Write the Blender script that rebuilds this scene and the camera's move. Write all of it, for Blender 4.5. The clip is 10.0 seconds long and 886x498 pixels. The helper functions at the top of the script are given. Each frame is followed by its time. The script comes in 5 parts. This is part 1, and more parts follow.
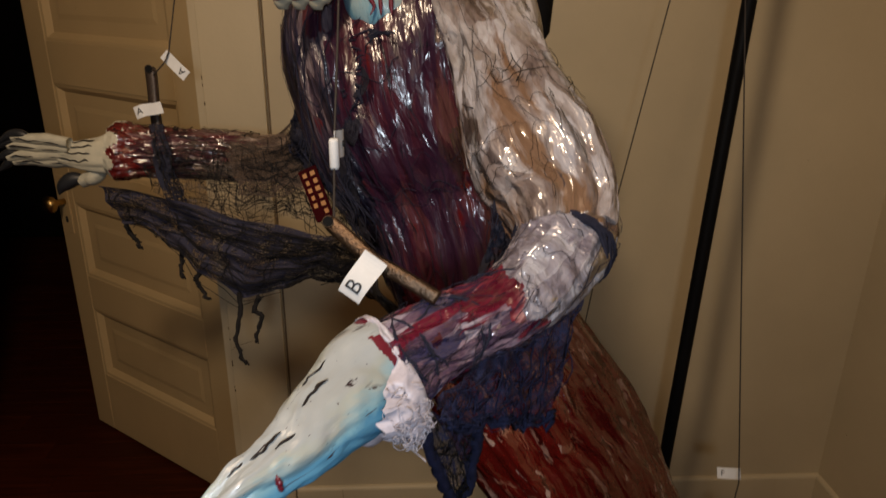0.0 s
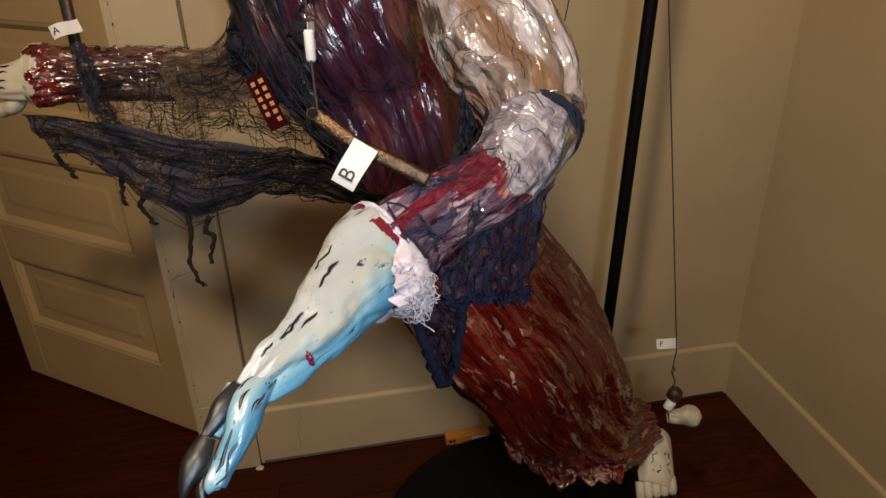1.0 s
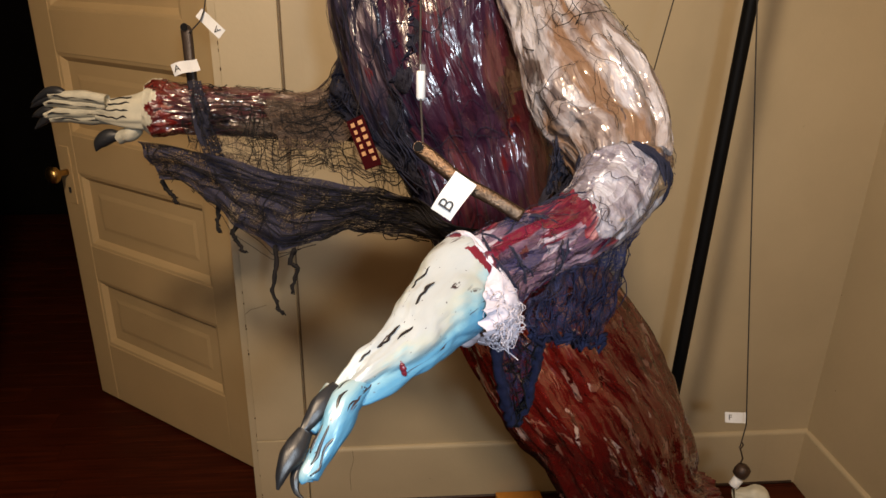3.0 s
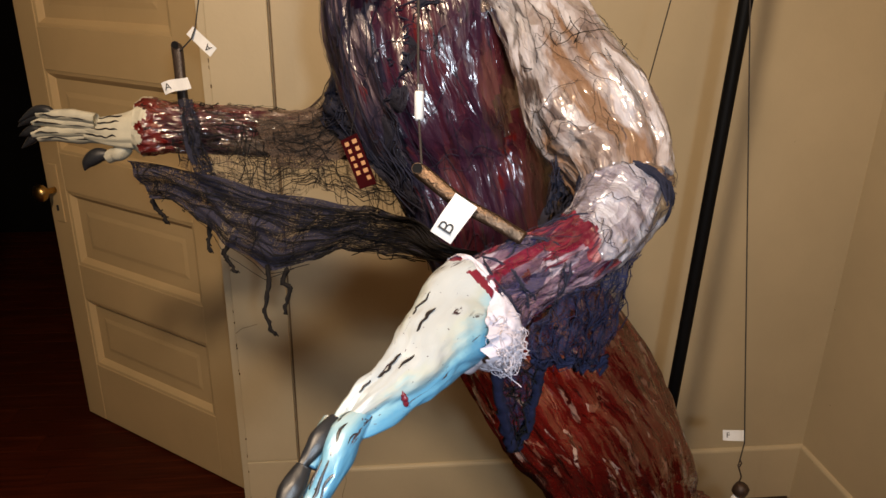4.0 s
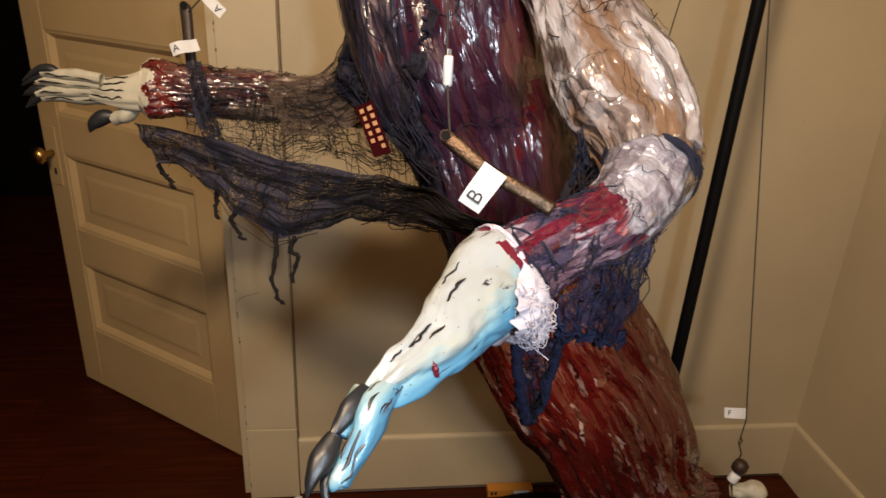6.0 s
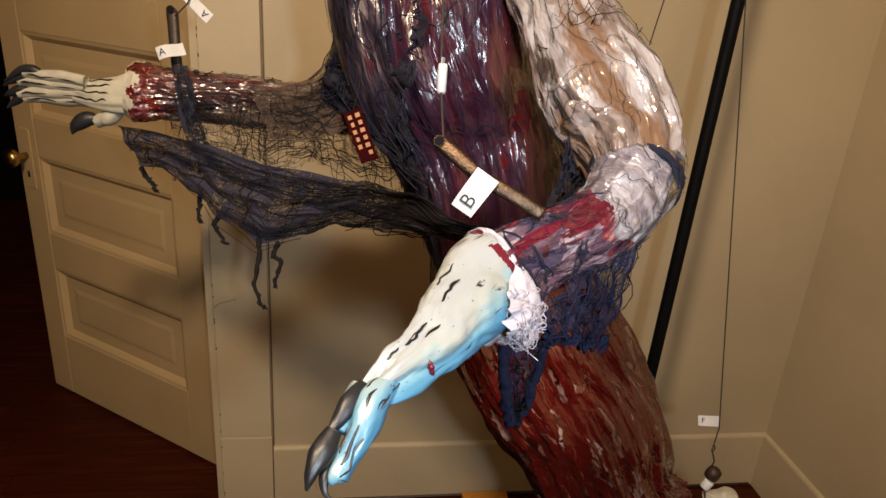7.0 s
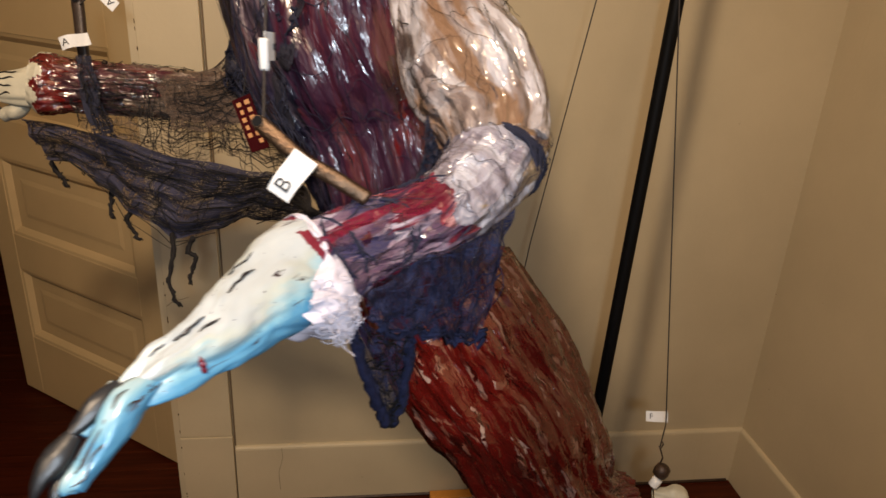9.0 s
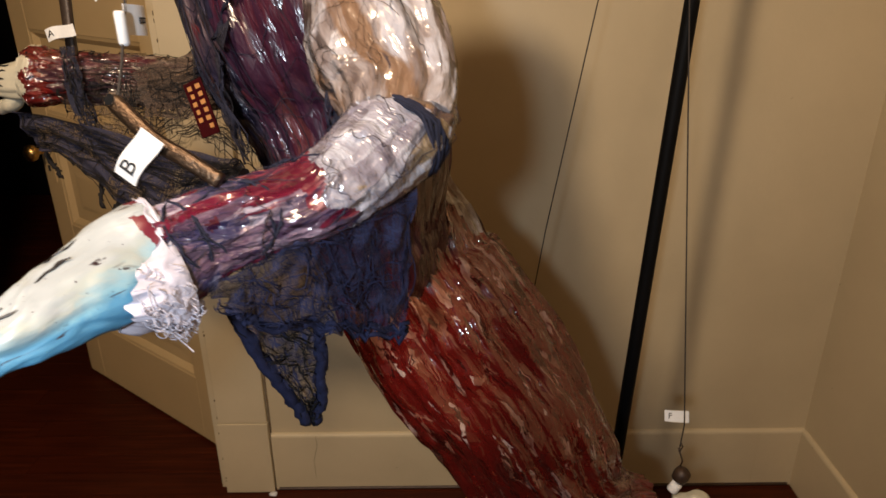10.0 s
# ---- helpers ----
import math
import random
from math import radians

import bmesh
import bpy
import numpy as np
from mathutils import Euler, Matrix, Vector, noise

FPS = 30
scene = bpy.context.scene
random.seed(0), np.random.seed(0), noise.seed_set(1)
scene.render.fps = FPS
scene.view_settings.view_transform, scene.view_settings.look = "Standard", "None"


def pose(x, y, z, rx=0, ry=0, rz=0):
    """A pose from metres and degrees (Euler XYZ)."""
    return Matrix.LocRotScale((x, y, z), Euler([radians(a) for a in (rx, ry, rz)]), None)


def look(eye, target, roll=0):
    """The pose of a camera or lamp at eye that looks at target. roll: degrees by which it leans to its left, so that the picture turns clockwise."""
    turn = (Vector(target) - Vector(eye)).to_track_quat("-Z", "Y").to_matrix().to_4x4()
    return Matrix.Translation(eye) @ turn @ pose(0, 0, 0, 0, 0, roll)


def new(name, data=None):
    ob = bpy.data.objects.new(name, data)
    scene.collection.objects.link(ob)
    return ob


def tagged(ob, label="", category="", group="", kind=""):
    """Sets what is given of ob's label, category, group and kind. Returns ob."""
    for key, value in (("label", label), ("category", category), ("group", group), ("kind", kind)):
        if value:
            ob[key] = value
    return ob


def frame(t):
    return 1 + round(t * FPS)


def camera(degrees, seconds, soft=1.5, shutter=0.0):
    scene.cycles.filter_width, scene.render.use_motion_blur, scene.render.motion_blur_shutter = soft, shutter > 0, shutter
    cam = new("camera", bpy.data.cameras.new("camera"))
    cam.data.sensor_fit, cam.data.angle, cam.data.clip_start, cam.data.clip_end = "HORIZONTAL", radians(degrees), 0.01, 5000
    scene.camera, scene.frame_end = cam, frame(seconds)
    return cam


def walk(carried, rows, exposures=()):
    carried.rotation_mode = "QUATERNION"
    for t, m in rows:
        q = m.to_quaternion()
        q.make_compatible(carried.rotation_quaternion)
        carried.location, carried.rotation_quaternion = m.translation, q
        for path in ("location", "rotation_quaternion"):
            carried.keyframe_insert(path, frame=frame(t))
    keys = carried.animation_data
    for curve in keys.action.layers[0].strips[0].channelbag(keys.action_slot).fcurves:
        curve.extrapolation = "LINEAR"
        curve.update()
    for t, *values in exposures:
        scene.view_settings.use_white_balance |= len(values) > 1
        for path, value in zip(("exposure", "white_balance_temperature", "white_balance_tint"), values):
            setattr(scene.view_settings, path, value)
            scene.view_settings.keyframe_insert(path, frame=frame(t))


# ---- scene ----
# camera
cam = camera(64.4, 10.0, soft=1.5, shutter=0.5)
ROWS = [
    (0.0, 0.2945, 0.4480, 1.4381, 69.465, -0.610, -3.043),
    (0.5, 0.2661, 0.4361, 1.4309, 65.996, 0.519, -6.436),
    (1.0, 0.2399, 0.4245, 1.4206, 63.057, 1.196, -11.215),
    (1.5, 0.2241, 0.4076, 1.4187, 64.452, -0.473, -10.459),
    (2.0, 0.2279, 0.3954, 1.4107, 66.257, -1.365, -7.565),
    (2.5, 0.2185, 0.3952, 1.4095, 67.204, -0.990, -4.568),
    (4.0, 0.2074, 0.4106, 1.4118, 69.299, -0.938, -5.758),
    (4.5, 0.1908, 0.4219, 1.4108, 68.674, -0.563, -2.290),
    (5.0, 0.1761, 0.4181, 1.4146, 68.842, -0.139, -1.922),
    (5.5, 0.1770, 0.4241, 1.4098, 67.703, -1.058, -2.991),
    (6.0, 0.1848, 0.4208, 1.4050, 67.147, -2.333, -5.754),
    (7.5, 0.1645, 0.4001, 1.4016, 68.451, -3.681, -8.051),
    (8.0, 0.1895, 0.3913, 1.3978, 68.322, -3.158, -9.159),
    (8.5, 0.2208, 0.3982, 1.3942, 68.264, -2.982, -8.886),
    (9.0, 0.3042, 0.4252, 1.3904, 67.856, -2.744, -6.972),
    (9.5, 0.3838, 0.4413, 1.3839, 68.061, -2.221, -3.656),
    (10.0, 0.4506, 0.4607, 1.3729, 66.810, 0.213, -0.566),
]
EXPOSURES = [(0.0, -0.8), (0.5, -0.4), (1.0, -0.3), (2.5, 0.1), (4.0, 0.15), (10.0, 0.2)]
walk(cam, [(t, pose(x, y, z, rx, ry, rz)) for t, x, y, z, rx, ry, rz in ROWS], EXPOSURES)

# world and lights: a warm room lamp up behind, a cool white hand lamp beside the lens
world = bpy.data.worlds.new("world")
scene.world = world
world.use_nodes = True
world.node_tree.nodes["Background"].inputs[0].default_value = (0.05, 0.04, 0.03, 1)
world.node_tree.nodes["Background"].inputs[1].default_value = 0.02


def lamp(name, kind, place, energy, colour, size):
    ob = new(name, bpy.data.lights.new(name, kind))
    ob.data.energy, ob.data.color, ob.data.shadow_soft_size = energy, colour, size
    ob.location = place
    return ob


torch = lamp("hand_lamp", "SPOT", (0.30, 0.18, 1.48), 22.5, (0.76, 0.88, 1.0), 0.03)
torch.data.spot_size, torch.data.spot_blend = radians(88), 1.0
torch.matrix_world = look((0.30, 0.18, 1.48), (0.38, 1.2, 1.12))
lamp("room_lamp", "POINT", (-0.10, 0.22, 2.34), 101.0, (1.0, 0.765, 0.535), 0.09)


# materials
def ramp_of(nt, fac, stops):
    r = nt.nodes.new("ShaderNodeValToRGB")
    el = r.color_ramp.elements
    while len(el) < len(stops):
        el.new(0.5)
    for e, (p, c) in zip(el, stops):
        e.position, e.color = p, (*c, 1) if len(c) == 3 else c
    nt.links.new(fac, r.inputs[0])
    return r.outputs[0]


def coords(nt, kind, scale):
    c = nt.nodes.new("ShaderNodeTexCoord")
    m = nt.nodes.new("ShaderNodeMapping")
    m.inputs["Scale"].default_value = scale
    nt.links.new(c.outputs[kind], m.inputs[0])
    return m.outputs[0]


def noise_of(nt, vec, scale=1.0, detail=5.0, rough=0.55, distortion=0.0):
    n = nt.nodes.new("ShaderNodeTexNoise")
    for k, v in (("Scale", scale), ("Detail", detail), ("Roughness", rough), ("Distortion", distortion)):
        n.inputs[k].default_value = v
    nt.links.new(vec, n.inputs["Vector"])
    return n.outputs["Fac"]


def mix_of(nt, fac, a, b, mode="MIX"):
    m = nt.nodes.new("ShaderNodeMix")
    m.data_type, m.blend_type = "RGBA", mode
    for socket, v in ((m.inputs[0], fac), (m.inputs[6], a), (m.inputs[7], b)):
        if isinstance(v, bpy.types.NodeSocket):
            nt.links.new(v, socket)
        else:
            socket.default_value = v if not isinstance(v, tuple) else (*v, 1)
    return m.outputs[2]


def step_of(nt, fac, lo, hi):
    m = nt.nodes.new("ShaderNodeMapRange")
    m.inputs[1].default_value, m.inputs[2].default_value = lo, hi
    nt.links.new(fac, m.inputs[0])
    return m.outputs[0]


def sum_of(nt, a, b, weight):
    m = nt.nodes.new("ShaderNodeMath")
    m.operation = "MULTIPLY_ADD"
    nt.links.new(b, m.inputs[0])
    m.inputs[1].default_value = weight
    nt.links.new(a, m.inputs[2])
    return m.outputs[0]


def start(name, rough=0.5, metal=0.0, spec=0.5):
    m = bpy.data.materials.new(name)
    m.use_nodes = True
    b = m.node_tree.nodes["Principled BSDF"]
    b.inputs["Roughness"].default_value, b.inputs["Metallic"].default_value = rough, metal
    b.inputs["Specular IOR Level"].default_value = spec
    return m, m.node_tree, b


def bump_of(nt, b, height, strength, distance=0.003):
    u = nt.nodes.new("ShaderNodeBump")
    u.inputs["Strength"].default_value, u.inputs["Distance"].default_value = strength, distance
    nt.links.new(height, u.inputs["Height"])
    nt.links.new(u.outputs[0], b.inputs["Normal"])
    nt.links.new(u.outputs[0], b.inputs["Coat Normal"])


def plain(name, colour, rough=0.5, metal=0.0, grain=60.0, vary=0.25, bump=0.15, spec=0.5, kind="Object"):
    m, nt, b = start(name, rough, metal, spec)
    vec = coords(nt, kind, (1, 1, 1))
    n1, n2 = noise_of(nt, vec, grain), noise_of(nt, vec, grain / 9, 3)
    dark, lite = tuple(c * (1 - vary) for c in colour), tuple(min(1, c * (1 + vary * 0.6)) for c in colour)
    a = ramp_of(nt, n2, [(0.3, dark), (0.7, lite)])
    c = mix_of(nt, 0.35, a, ramp_of(nt, n1, [(0.3, dark), (0.7, lite)]))
    nt.links.new(c, b.inputs["Base Color"])
    bump_of(nt, b, n1, bump, 0.001)
    return m


def paint(name, colour, rough=0.42):
    """Old cream gloss paint on wood or plaster: faint stains, brush marks, chips along the grain of time."""
    m, nt, b = start(name, rough, 0, 0.4)
    vec = coords(nt, "Object", (1, 1, 1))
    big, fine = noise_of(nt, vec, 2.6, 6, 0.6), noise_of(nt, vec, 90, 4)
    streak = noise_of(nt, coords(nt, "Object", (30, 30, 2.2)), 1, 5)
    c = ramp_of(nt, big, [(0.3, tuple(v * 0.86 for v in colour)), (0.7, colour)])
    c = mix_of(nt, step_of(nt, streak, 0.66, 1.3), c, (colour[0] * 0.72, colour[1] * 0.66, colour[2] * 0.52))
    spots = noise_of(nt, vec, 38, 3, 0.7)
    c = mix_of(nt, step_of(nt, spots, 0.745, 0.775), c, (0.16, 0.11, 0.06))
    nt.links.new(c, b.inputs["Base Color"])
    nt.links.new(step_of(nt, big, -0.6, 1.9), b.inputs["Roughness"])
    bump_of(nt, b, sum_of(nt, fine, big, 2.0), 0.22, 0.0016)
    return m


def wood_floor():
    m, nt, b = start("red_floor_wood", 0.5, 0, 0.12)
    info = nt.nodes.new("ShaderNodeObjectInfo")
    grain = noise_of(nt, coords(nt, "Object", (3.5, 70, 70)), 1, 7, 0.6, 0.6)
    worn = noise_of(nt, coords(nt, "Object", (2, 6, 6)), 1, 5)
    c = ramp_of(nt, grain, [(0.25, (0.020, 0.0030, 0.0012)), (0.55, (0.056, 0.0095, 0.0028)), (0.8, (0.095, 0.020, 0.0055))])
    c = mix_of(nt, step_of(nt, worn, 0.5, 0.78), c, (0.095, 0.020, 0.0055))
    c = mix_of(nt, step_of(nt, info.outputs["Random"], 0.0, 2.6), c, (0.03, 0.008, 0.004))
    nt.links.new(c, b.inputs["Base Color"])
    nt.links.new(step_of(nt, worn, -0.5, 1.6), b.inputs["Roughness"])
    bump_of(nt, b, grain, 0.3, 0.001)
    return m


def warped(nt, amount):
    """UV in metres, pushed about by a slow noise."""
    c = nt.nodes.new("ShaderNodeTexCoord")
    n = nt.nodes.new("ShaderNodeTexNoise")
    n.inputs["Scale"].default_value, n.inputs["Detail"].default_value = 26.0, 4.0
    nt.links.new(c.outputs["UV"], n.inputs["Vector"])
    w = nt.nodes.new("ShaderNodeVectorMath")
    w.operation = "MULTIPLY_ADD"
    nt.links.new(n.outputs["Color"], w.inputs[0])
    w.inputs[1].default_value = (amount, amount, 0)
    nt.links.new(c.outputs["UV"], w.inputs[2])
    return w.outputs[0]


def scaled(nt, vec, scale):
    m = nt.nodes.new("ShaderNodeVectorMath")
    m.operation = "MULTIPLY"
    nt.links.new(vec, m.inputs[0])
    m.inputs[1].default_value = scale
    return m.outputs[0]


def facets(nt, vec):
    """Flat cells, each tilted its own way, as crumpled film lies; gives height and a random value for each cell."""
    v = nt.nodes.new("ShaderNodeTexVoronoi")
    v.inputs["Scale"].default_value = 1.0
    nt.links.new(vec, v.inputs["Vector"])
    off = nt.nodes.new("ShaderNodeVectorMath")
    off.operation = "SUBTRACT"
    nt.links.new(vec, off.inputs[0])
    nt.links.new(v.outputs["Position"], off.inputs[1])
    tilt = nt.nodes.new("ShaderNodeVectorMath")
    tilt.operation = "SUBTRACT"
    nt.links.new(v.outputs["Color"], tilt.inputs[0])
    tilt.inputs[1].default_value = (0.5, 0.5, 0.5)
    dot = nt.nodes.new("ShaderNodeVectorMath")
    dot.operation = "DOT_PRODUCT"
    nt.links.new(off.outputs[0], dot.inputs[0])
    nt.links.new(tilt.outputs[0], dot.inputs[1])
    split = nt.nodes.new("ShaderNodeSeparateColor")
    nt.links.new(v.outputs["Color"], split.inputs[0])
    return dot.outputs["Value"], split.outputs[2]


def film(name, base, stain, stain_at, su=26, sv=5, rough=0.25, third=None, third_at=(0.6, 0.7), crinkle=0.7, fine=None, blotch=9.0, wrinkle=17.0, sheen=0.22, cells=0.3, run=0.0, coat=1.0, crease=0.45):
    """Wet-looking crumpled plastic film over painted latex, streaked along the limb. base: ramp stops; stain: colour laid in blots, thicker along the limb by run."""
    m, nt, b = start(name, rough, 0, 0.2)
    flow = warped(nt, 0.016)
    streak = noise_of(nt, scaled(nt, flow, (su, sv, 1)), 1, 7, 0.6, 0.4)
    h1, tone = facets(nt, scaled(nt, flow, (wrinkle * 2.2, wrinkle * 0.85, 1)))
    h2, tone2 = facets(nt, scaled(nt, flow, (wrinkle * 6.0, wrinkle * 2.6, 1)))
    mixed = nt.nodes.new("ShaderNodeMapRange")
    mixed.inputs[3].default_value, mixed.inputs[4].default_value = 0.5 - cells, 0.5 + cells
    nt.links.new(tone, mixed.inputs[0])
    half = nt.nodes.new("ShaderNodeMath")
    half.operation = "MULTIPLY_ADD"
    nt.links.new(streak, half.inputs[0])
    half.inputs[1].default_value = 0.7
    nt.links.new(sum_of(nt, scaled_value(nt, mixed.outputs[0], 0.26), tone2, 0.08), half.inputs[2])
    c = ramp_of(nt, half.outputs[0], base)
    blots = noise_of(nt, scaled(nt, flow, (blotch * 1.7, blotch * 0.42, 1)), 1, 7, 0.58, 0.7)
    if run:
        g = nt.nodes.new("ShaderNodeSeparateXYZ")
        nt.links.new(flow, g.inputs[0])
        blots = sum_of(nt, blots, g.outputs[1], run)
    if third:
        t3 = noise_of(nt, scaled(nt, flow, (blotch * 2.1 + 3, blotch * 0.7 + 2, 1)), 1, 6, 0.6, 0.5)
        c = mix_of(nt, step_of(nt, t3, *third_at), c, third)
    c = mix_of(nt, step_of(nt, blots, *stain_at), c, stain)
    if fine:
        f = noise_of(nt, scaled(nt, flow, (95, 14, 1)), 1, 4, 0.6, 1.4)
        c = mix_of(nt, step_of(nt, f, 0.62, 0.67), c, fine)
    nt.links.new(c, b.inputs["Base Color"])
    ridge = nt.nodes.new("ShaderNodeMath")
    ridge.operation = "PINGPONG"
    ridge.inputs[1].default_value = 0.5
    nt.links.new(noise_of(nt, scaled(nt, flow, (su * 2.0, sv * 1.1, 1)), 1, 3, 0.5), ridge.inputs[0])
    bump_of(nt, b, sum_of(nt, sum_of(nt, h1, h2, 0.26), ridge.outputs[0], -crease), crinkle, 0.016)
    rr = noise_of(nt, scaled(nt, flow, (60, 26, 1)), 1, 4)
    nt.links.new(ramp_of(nt, rr, [(0.35, (rough * 0.7,) * 3), (0.7, (min(1, rough * 2.0),) * 3)]), b.inputs["Roughness"])
    b.inputs["Coat Weight"].default_value = coat
    b.inputs["Coat Roughness"].default_value = sheen * 0.62
    b.inputs["Coat IOR"].default_value = 1.85
    return m


def scaled_value(nt, a, k):
    m = nt.nodes.new("ShaderNodeMath")
    m.operation = "MULTIPLY"
    nt.links.new(a, m.inputs[0])
    m.inputs[1].default_value = k
    return m.outputs[0]


def gauze(name, colour, su, sv, lo, hi, rough=0.9):
    """Open cheesecloth: warp and weft threads with torn holes between them."""
    m, nt, b = start(name, rough, 0, 0.2)
    a = noise_of(nt, coords(nt, "UV", (su, sv * 0.12, 1)), 1, 3, 0.5, 0.8)
    w = noise_of(nt, coords(nt, "UV", (su * 0.12, sv, 3)), 1, 3, 0.5, 0.8)
    holes = noise_of(nt, coords(nt, "UV", (22, 30, 1)), 1, 5, 0.6, 0.8)
    top = nt.nodes.new("ShaderNodeMath")
    top.operation = "MAXIMUM"
    nt.links.new(a, top.inputs[0])
    nt.links.new(w, top.inputs[1])
    alpha = step_of(nt, sum_of(nt, top.outputs[0], holes, 0.55), lo, hi)
    c = ramp_of(nt, holes, [(0.3, tuple(v * 0.55 for v in colour)), (0.7, tuple(v * 1.3 for v in colour))])
    nt.links.new(c, b.inputs["Base Color"])
    nt.links.new(alpha, b.inputs["Alpha"])
    bump_of(nt, b, top.outputs[0], 0.5, 0.002)
    return m


CREAM = paint("cream_wall_paint", (0.56, 0.46, 0.30), 0.5)
TRIM = paint("cream_trim_paint", (0.60, 0.495, 0.325), 0.36)
CRACK = plain("brown_grime", (0.16, 0.105, 0.055), 0.8, 0, 40, 0.5, 0.3)
DOORPAINT = paint("warm_yellow_paint", (0.61, 0.44, 0.225), 0.36)
CHIP = plain("bare_wood_chip", (0.09, 0.05, 0.022), 0.8, 0, 300, 0.5, 0.3)
# Brown of the unseen ceiling and rear wall, chosen to weaken bounced light.
CEIL = plain("low_bounce_brown", (0.16, 0.12, 0.085), 0.8)
# The hall's lack of light is put into this near-black colour.
DARK = plain("near_black_unlit", (0.006, 0.005, 0.0045), 0.95, 0, 60, 0.25, 0.15, 0.1)
FLOORWOOD = wood_floor()
BRASS = plain("worn_brass", (0.55, 0.36, 0.13), 0.3, 1.0, 150)
IRON = plain("black_iron", (0.003, 0.003, 0.0035), 0.55, 0.0, 120, 0.3, 0.1, 0.1)
BLACKCLOTH = plain("matt_black_base", (0.004, 0.004, 0.0045), 0.8, 0, 200, 0.4, 0.3, 0.15)
PAPER = plain("white_paper", (0.66, 0.66, 0.66), 0.7, 0, 300, 0.08, 0.1)
INK = plain("black_ink", (0.012, 0.012, 0.014), 0.6, 0, 200, 0.1, 0.0)
CORD = plain("black_cord", (0.025, 0.018, 0.014), 0.7, 0, 900, 0.4, 0.5)
HOOK = plain("rusty_wire", (0.05, 0.028, 0.018), 0.5, 0.4, 500, 0.5, 0.4)
BRONZE = plain("rubbed_bronze_paint", (0.105, 0.068, 0.044), 0.36, 0.9, 420, 0.9, 0.8)
OLDIRON = plain("dark_brown_handle", (0.045, 0.028, 0.02), 0.45, 0.2, 300, 0.6, 0.4)
SILVER = plain("tarnished_silver", (0.22, 0.21, 0.2), 0.28, 1.0, 300, 0.5, 0.2)
CARD = plain("orange_card", (0.62, 0.25, 0.035), 0.55, 0, 80, 0.2, 0.1)
BADGE = plain("dark_red_badge", (0.028, 0.002, 0.003), 0.9, 0, 120, 0.3, 0.1, 0.05)
YELLOW = plain("badge_yellow", (0.34, 0.13, 0.02), 0.45, 0, 120, 0.2, 0.1)
NAVY = plain("dark_blue_thread", (0.018, 0.019, 0.036), 0.85, 0, 700, 0.5, 0.4, 0.2)
SOOT = plain("black_thread", (0.014, 0.012, 0.012), 0.85, 0, 700, 0.5, 0.4, 0.2)
BLUETHREAD = plain("blue_thread", (0.020, 0.023, 0.060), 0.85, 0, 700, 0.5, 0.4, 0.2)
LACE = plain("white_lace", (0.50, 0.47, 0.54), 0.35, 0, 400, 0.25, 0.4)

# the doll's skins
WINE = film("wine_film", [(0.36, (0.016, 0.004, 0.010)), (0.46, (0.048, 0.009, 0.020)), (0.58, (0.080, 0.018, 0.028)), (0.70, (0.10, 0.034, 0.036)), (0.80, (0.17, 0.10, 0.095))],
            (0.036, 0.012, 0.028), (0.50, 0.56), 24, 12.0, 0.3, (0.095, 0.007, 0.008), (0.59, 0.62), 1.0, (0.012, 0.007, 0.014), 12.0, 18.0, 0.32, coat=0.4)
NAVYFILM = film("navy_gauze_film", [(0.34, (0.012, 0.011, 0.020)), (0.45, (0.030, 0.024, 0.042)), (0.55, (0.062, 0.040, 0.055)), (0.68, (0.17, 0.13, 0.14))],
                (0.020, 0.017, 0.036), (0.50, 0.55), 50, 22, 0.34, (0.10, 0.014, 0.016), (0.60, 0.63), 1.0, (0.008, 0.008, 0.018), 18.0, 26.0, 0.36, coat=0.3)
PALE = film("pale_film", [(0.33, (0.10, 0.068, 0.058)), (0.43, (0.21, 0.155, 0.135)), (0.54, (0.31, 0.255, 0.235)), (0.68, (0.46, 0.425, 0.425))],
            (0.20, 0.135, 0.105), (0.53, 0.60), 26, 12, 0.3, (0.40, 0.36, 0.36), (0.56, 0.60), 1.0, (0.06, 0.042, 0.045), 13.0, 22.0, 0.2, 0.5)
MAUVE = film("mauve_film", [(0.36, (0.022, 0.009, 0.010)), (0.46, (0.050, 0.021, 0.021)), (0.58, (0.078, 0.036, 0.031)), (0.74, (0.14, 0.085, 0.075))],
             (0.046, 0.020, 0.026), (0.52, 0.58), 40, 7, 0.28, (0.10, 0.052, 0.036), (0.58, 0.64), 1.0, (0.015, 0.009, 0.01), 12.0, 22.0, 0.22)
TAN = film("tan_film", [(0.33, (0.060, 0.034, 0.024)), (0.45, (0.13, 0.078, 0.055)), (0.56, (0.20, 0.125, 0.085)), (0.70, (0.34, 0.26, 0.21))],
           (0.10, 0.060, 0.050), (0.50, 0.58), 26, 9, 0.3, (0.24, 0.14, 0.075), (0.56, 0.62), 0.9, (0.035, 0.02, 0.02), 12.0, 18.0, 0.24)
WRAP = film("bandage_film", [(0.34, (0.085, 0.075, 0.10)), (0.44, (0.19, 0.17, 0.21)), (0.56, (0.31, 0.295, 0.345)), (0.70, (0.50, 0.50, 0.56))],
            (0.30, 0.22, 0.14), (0.62, 0.65), 16, 70, 0.26, (0.17, 0.15, 0.20), (0.57, 0.63), 1.0, None, 15.0, 19.0, 0.2, 0.4)
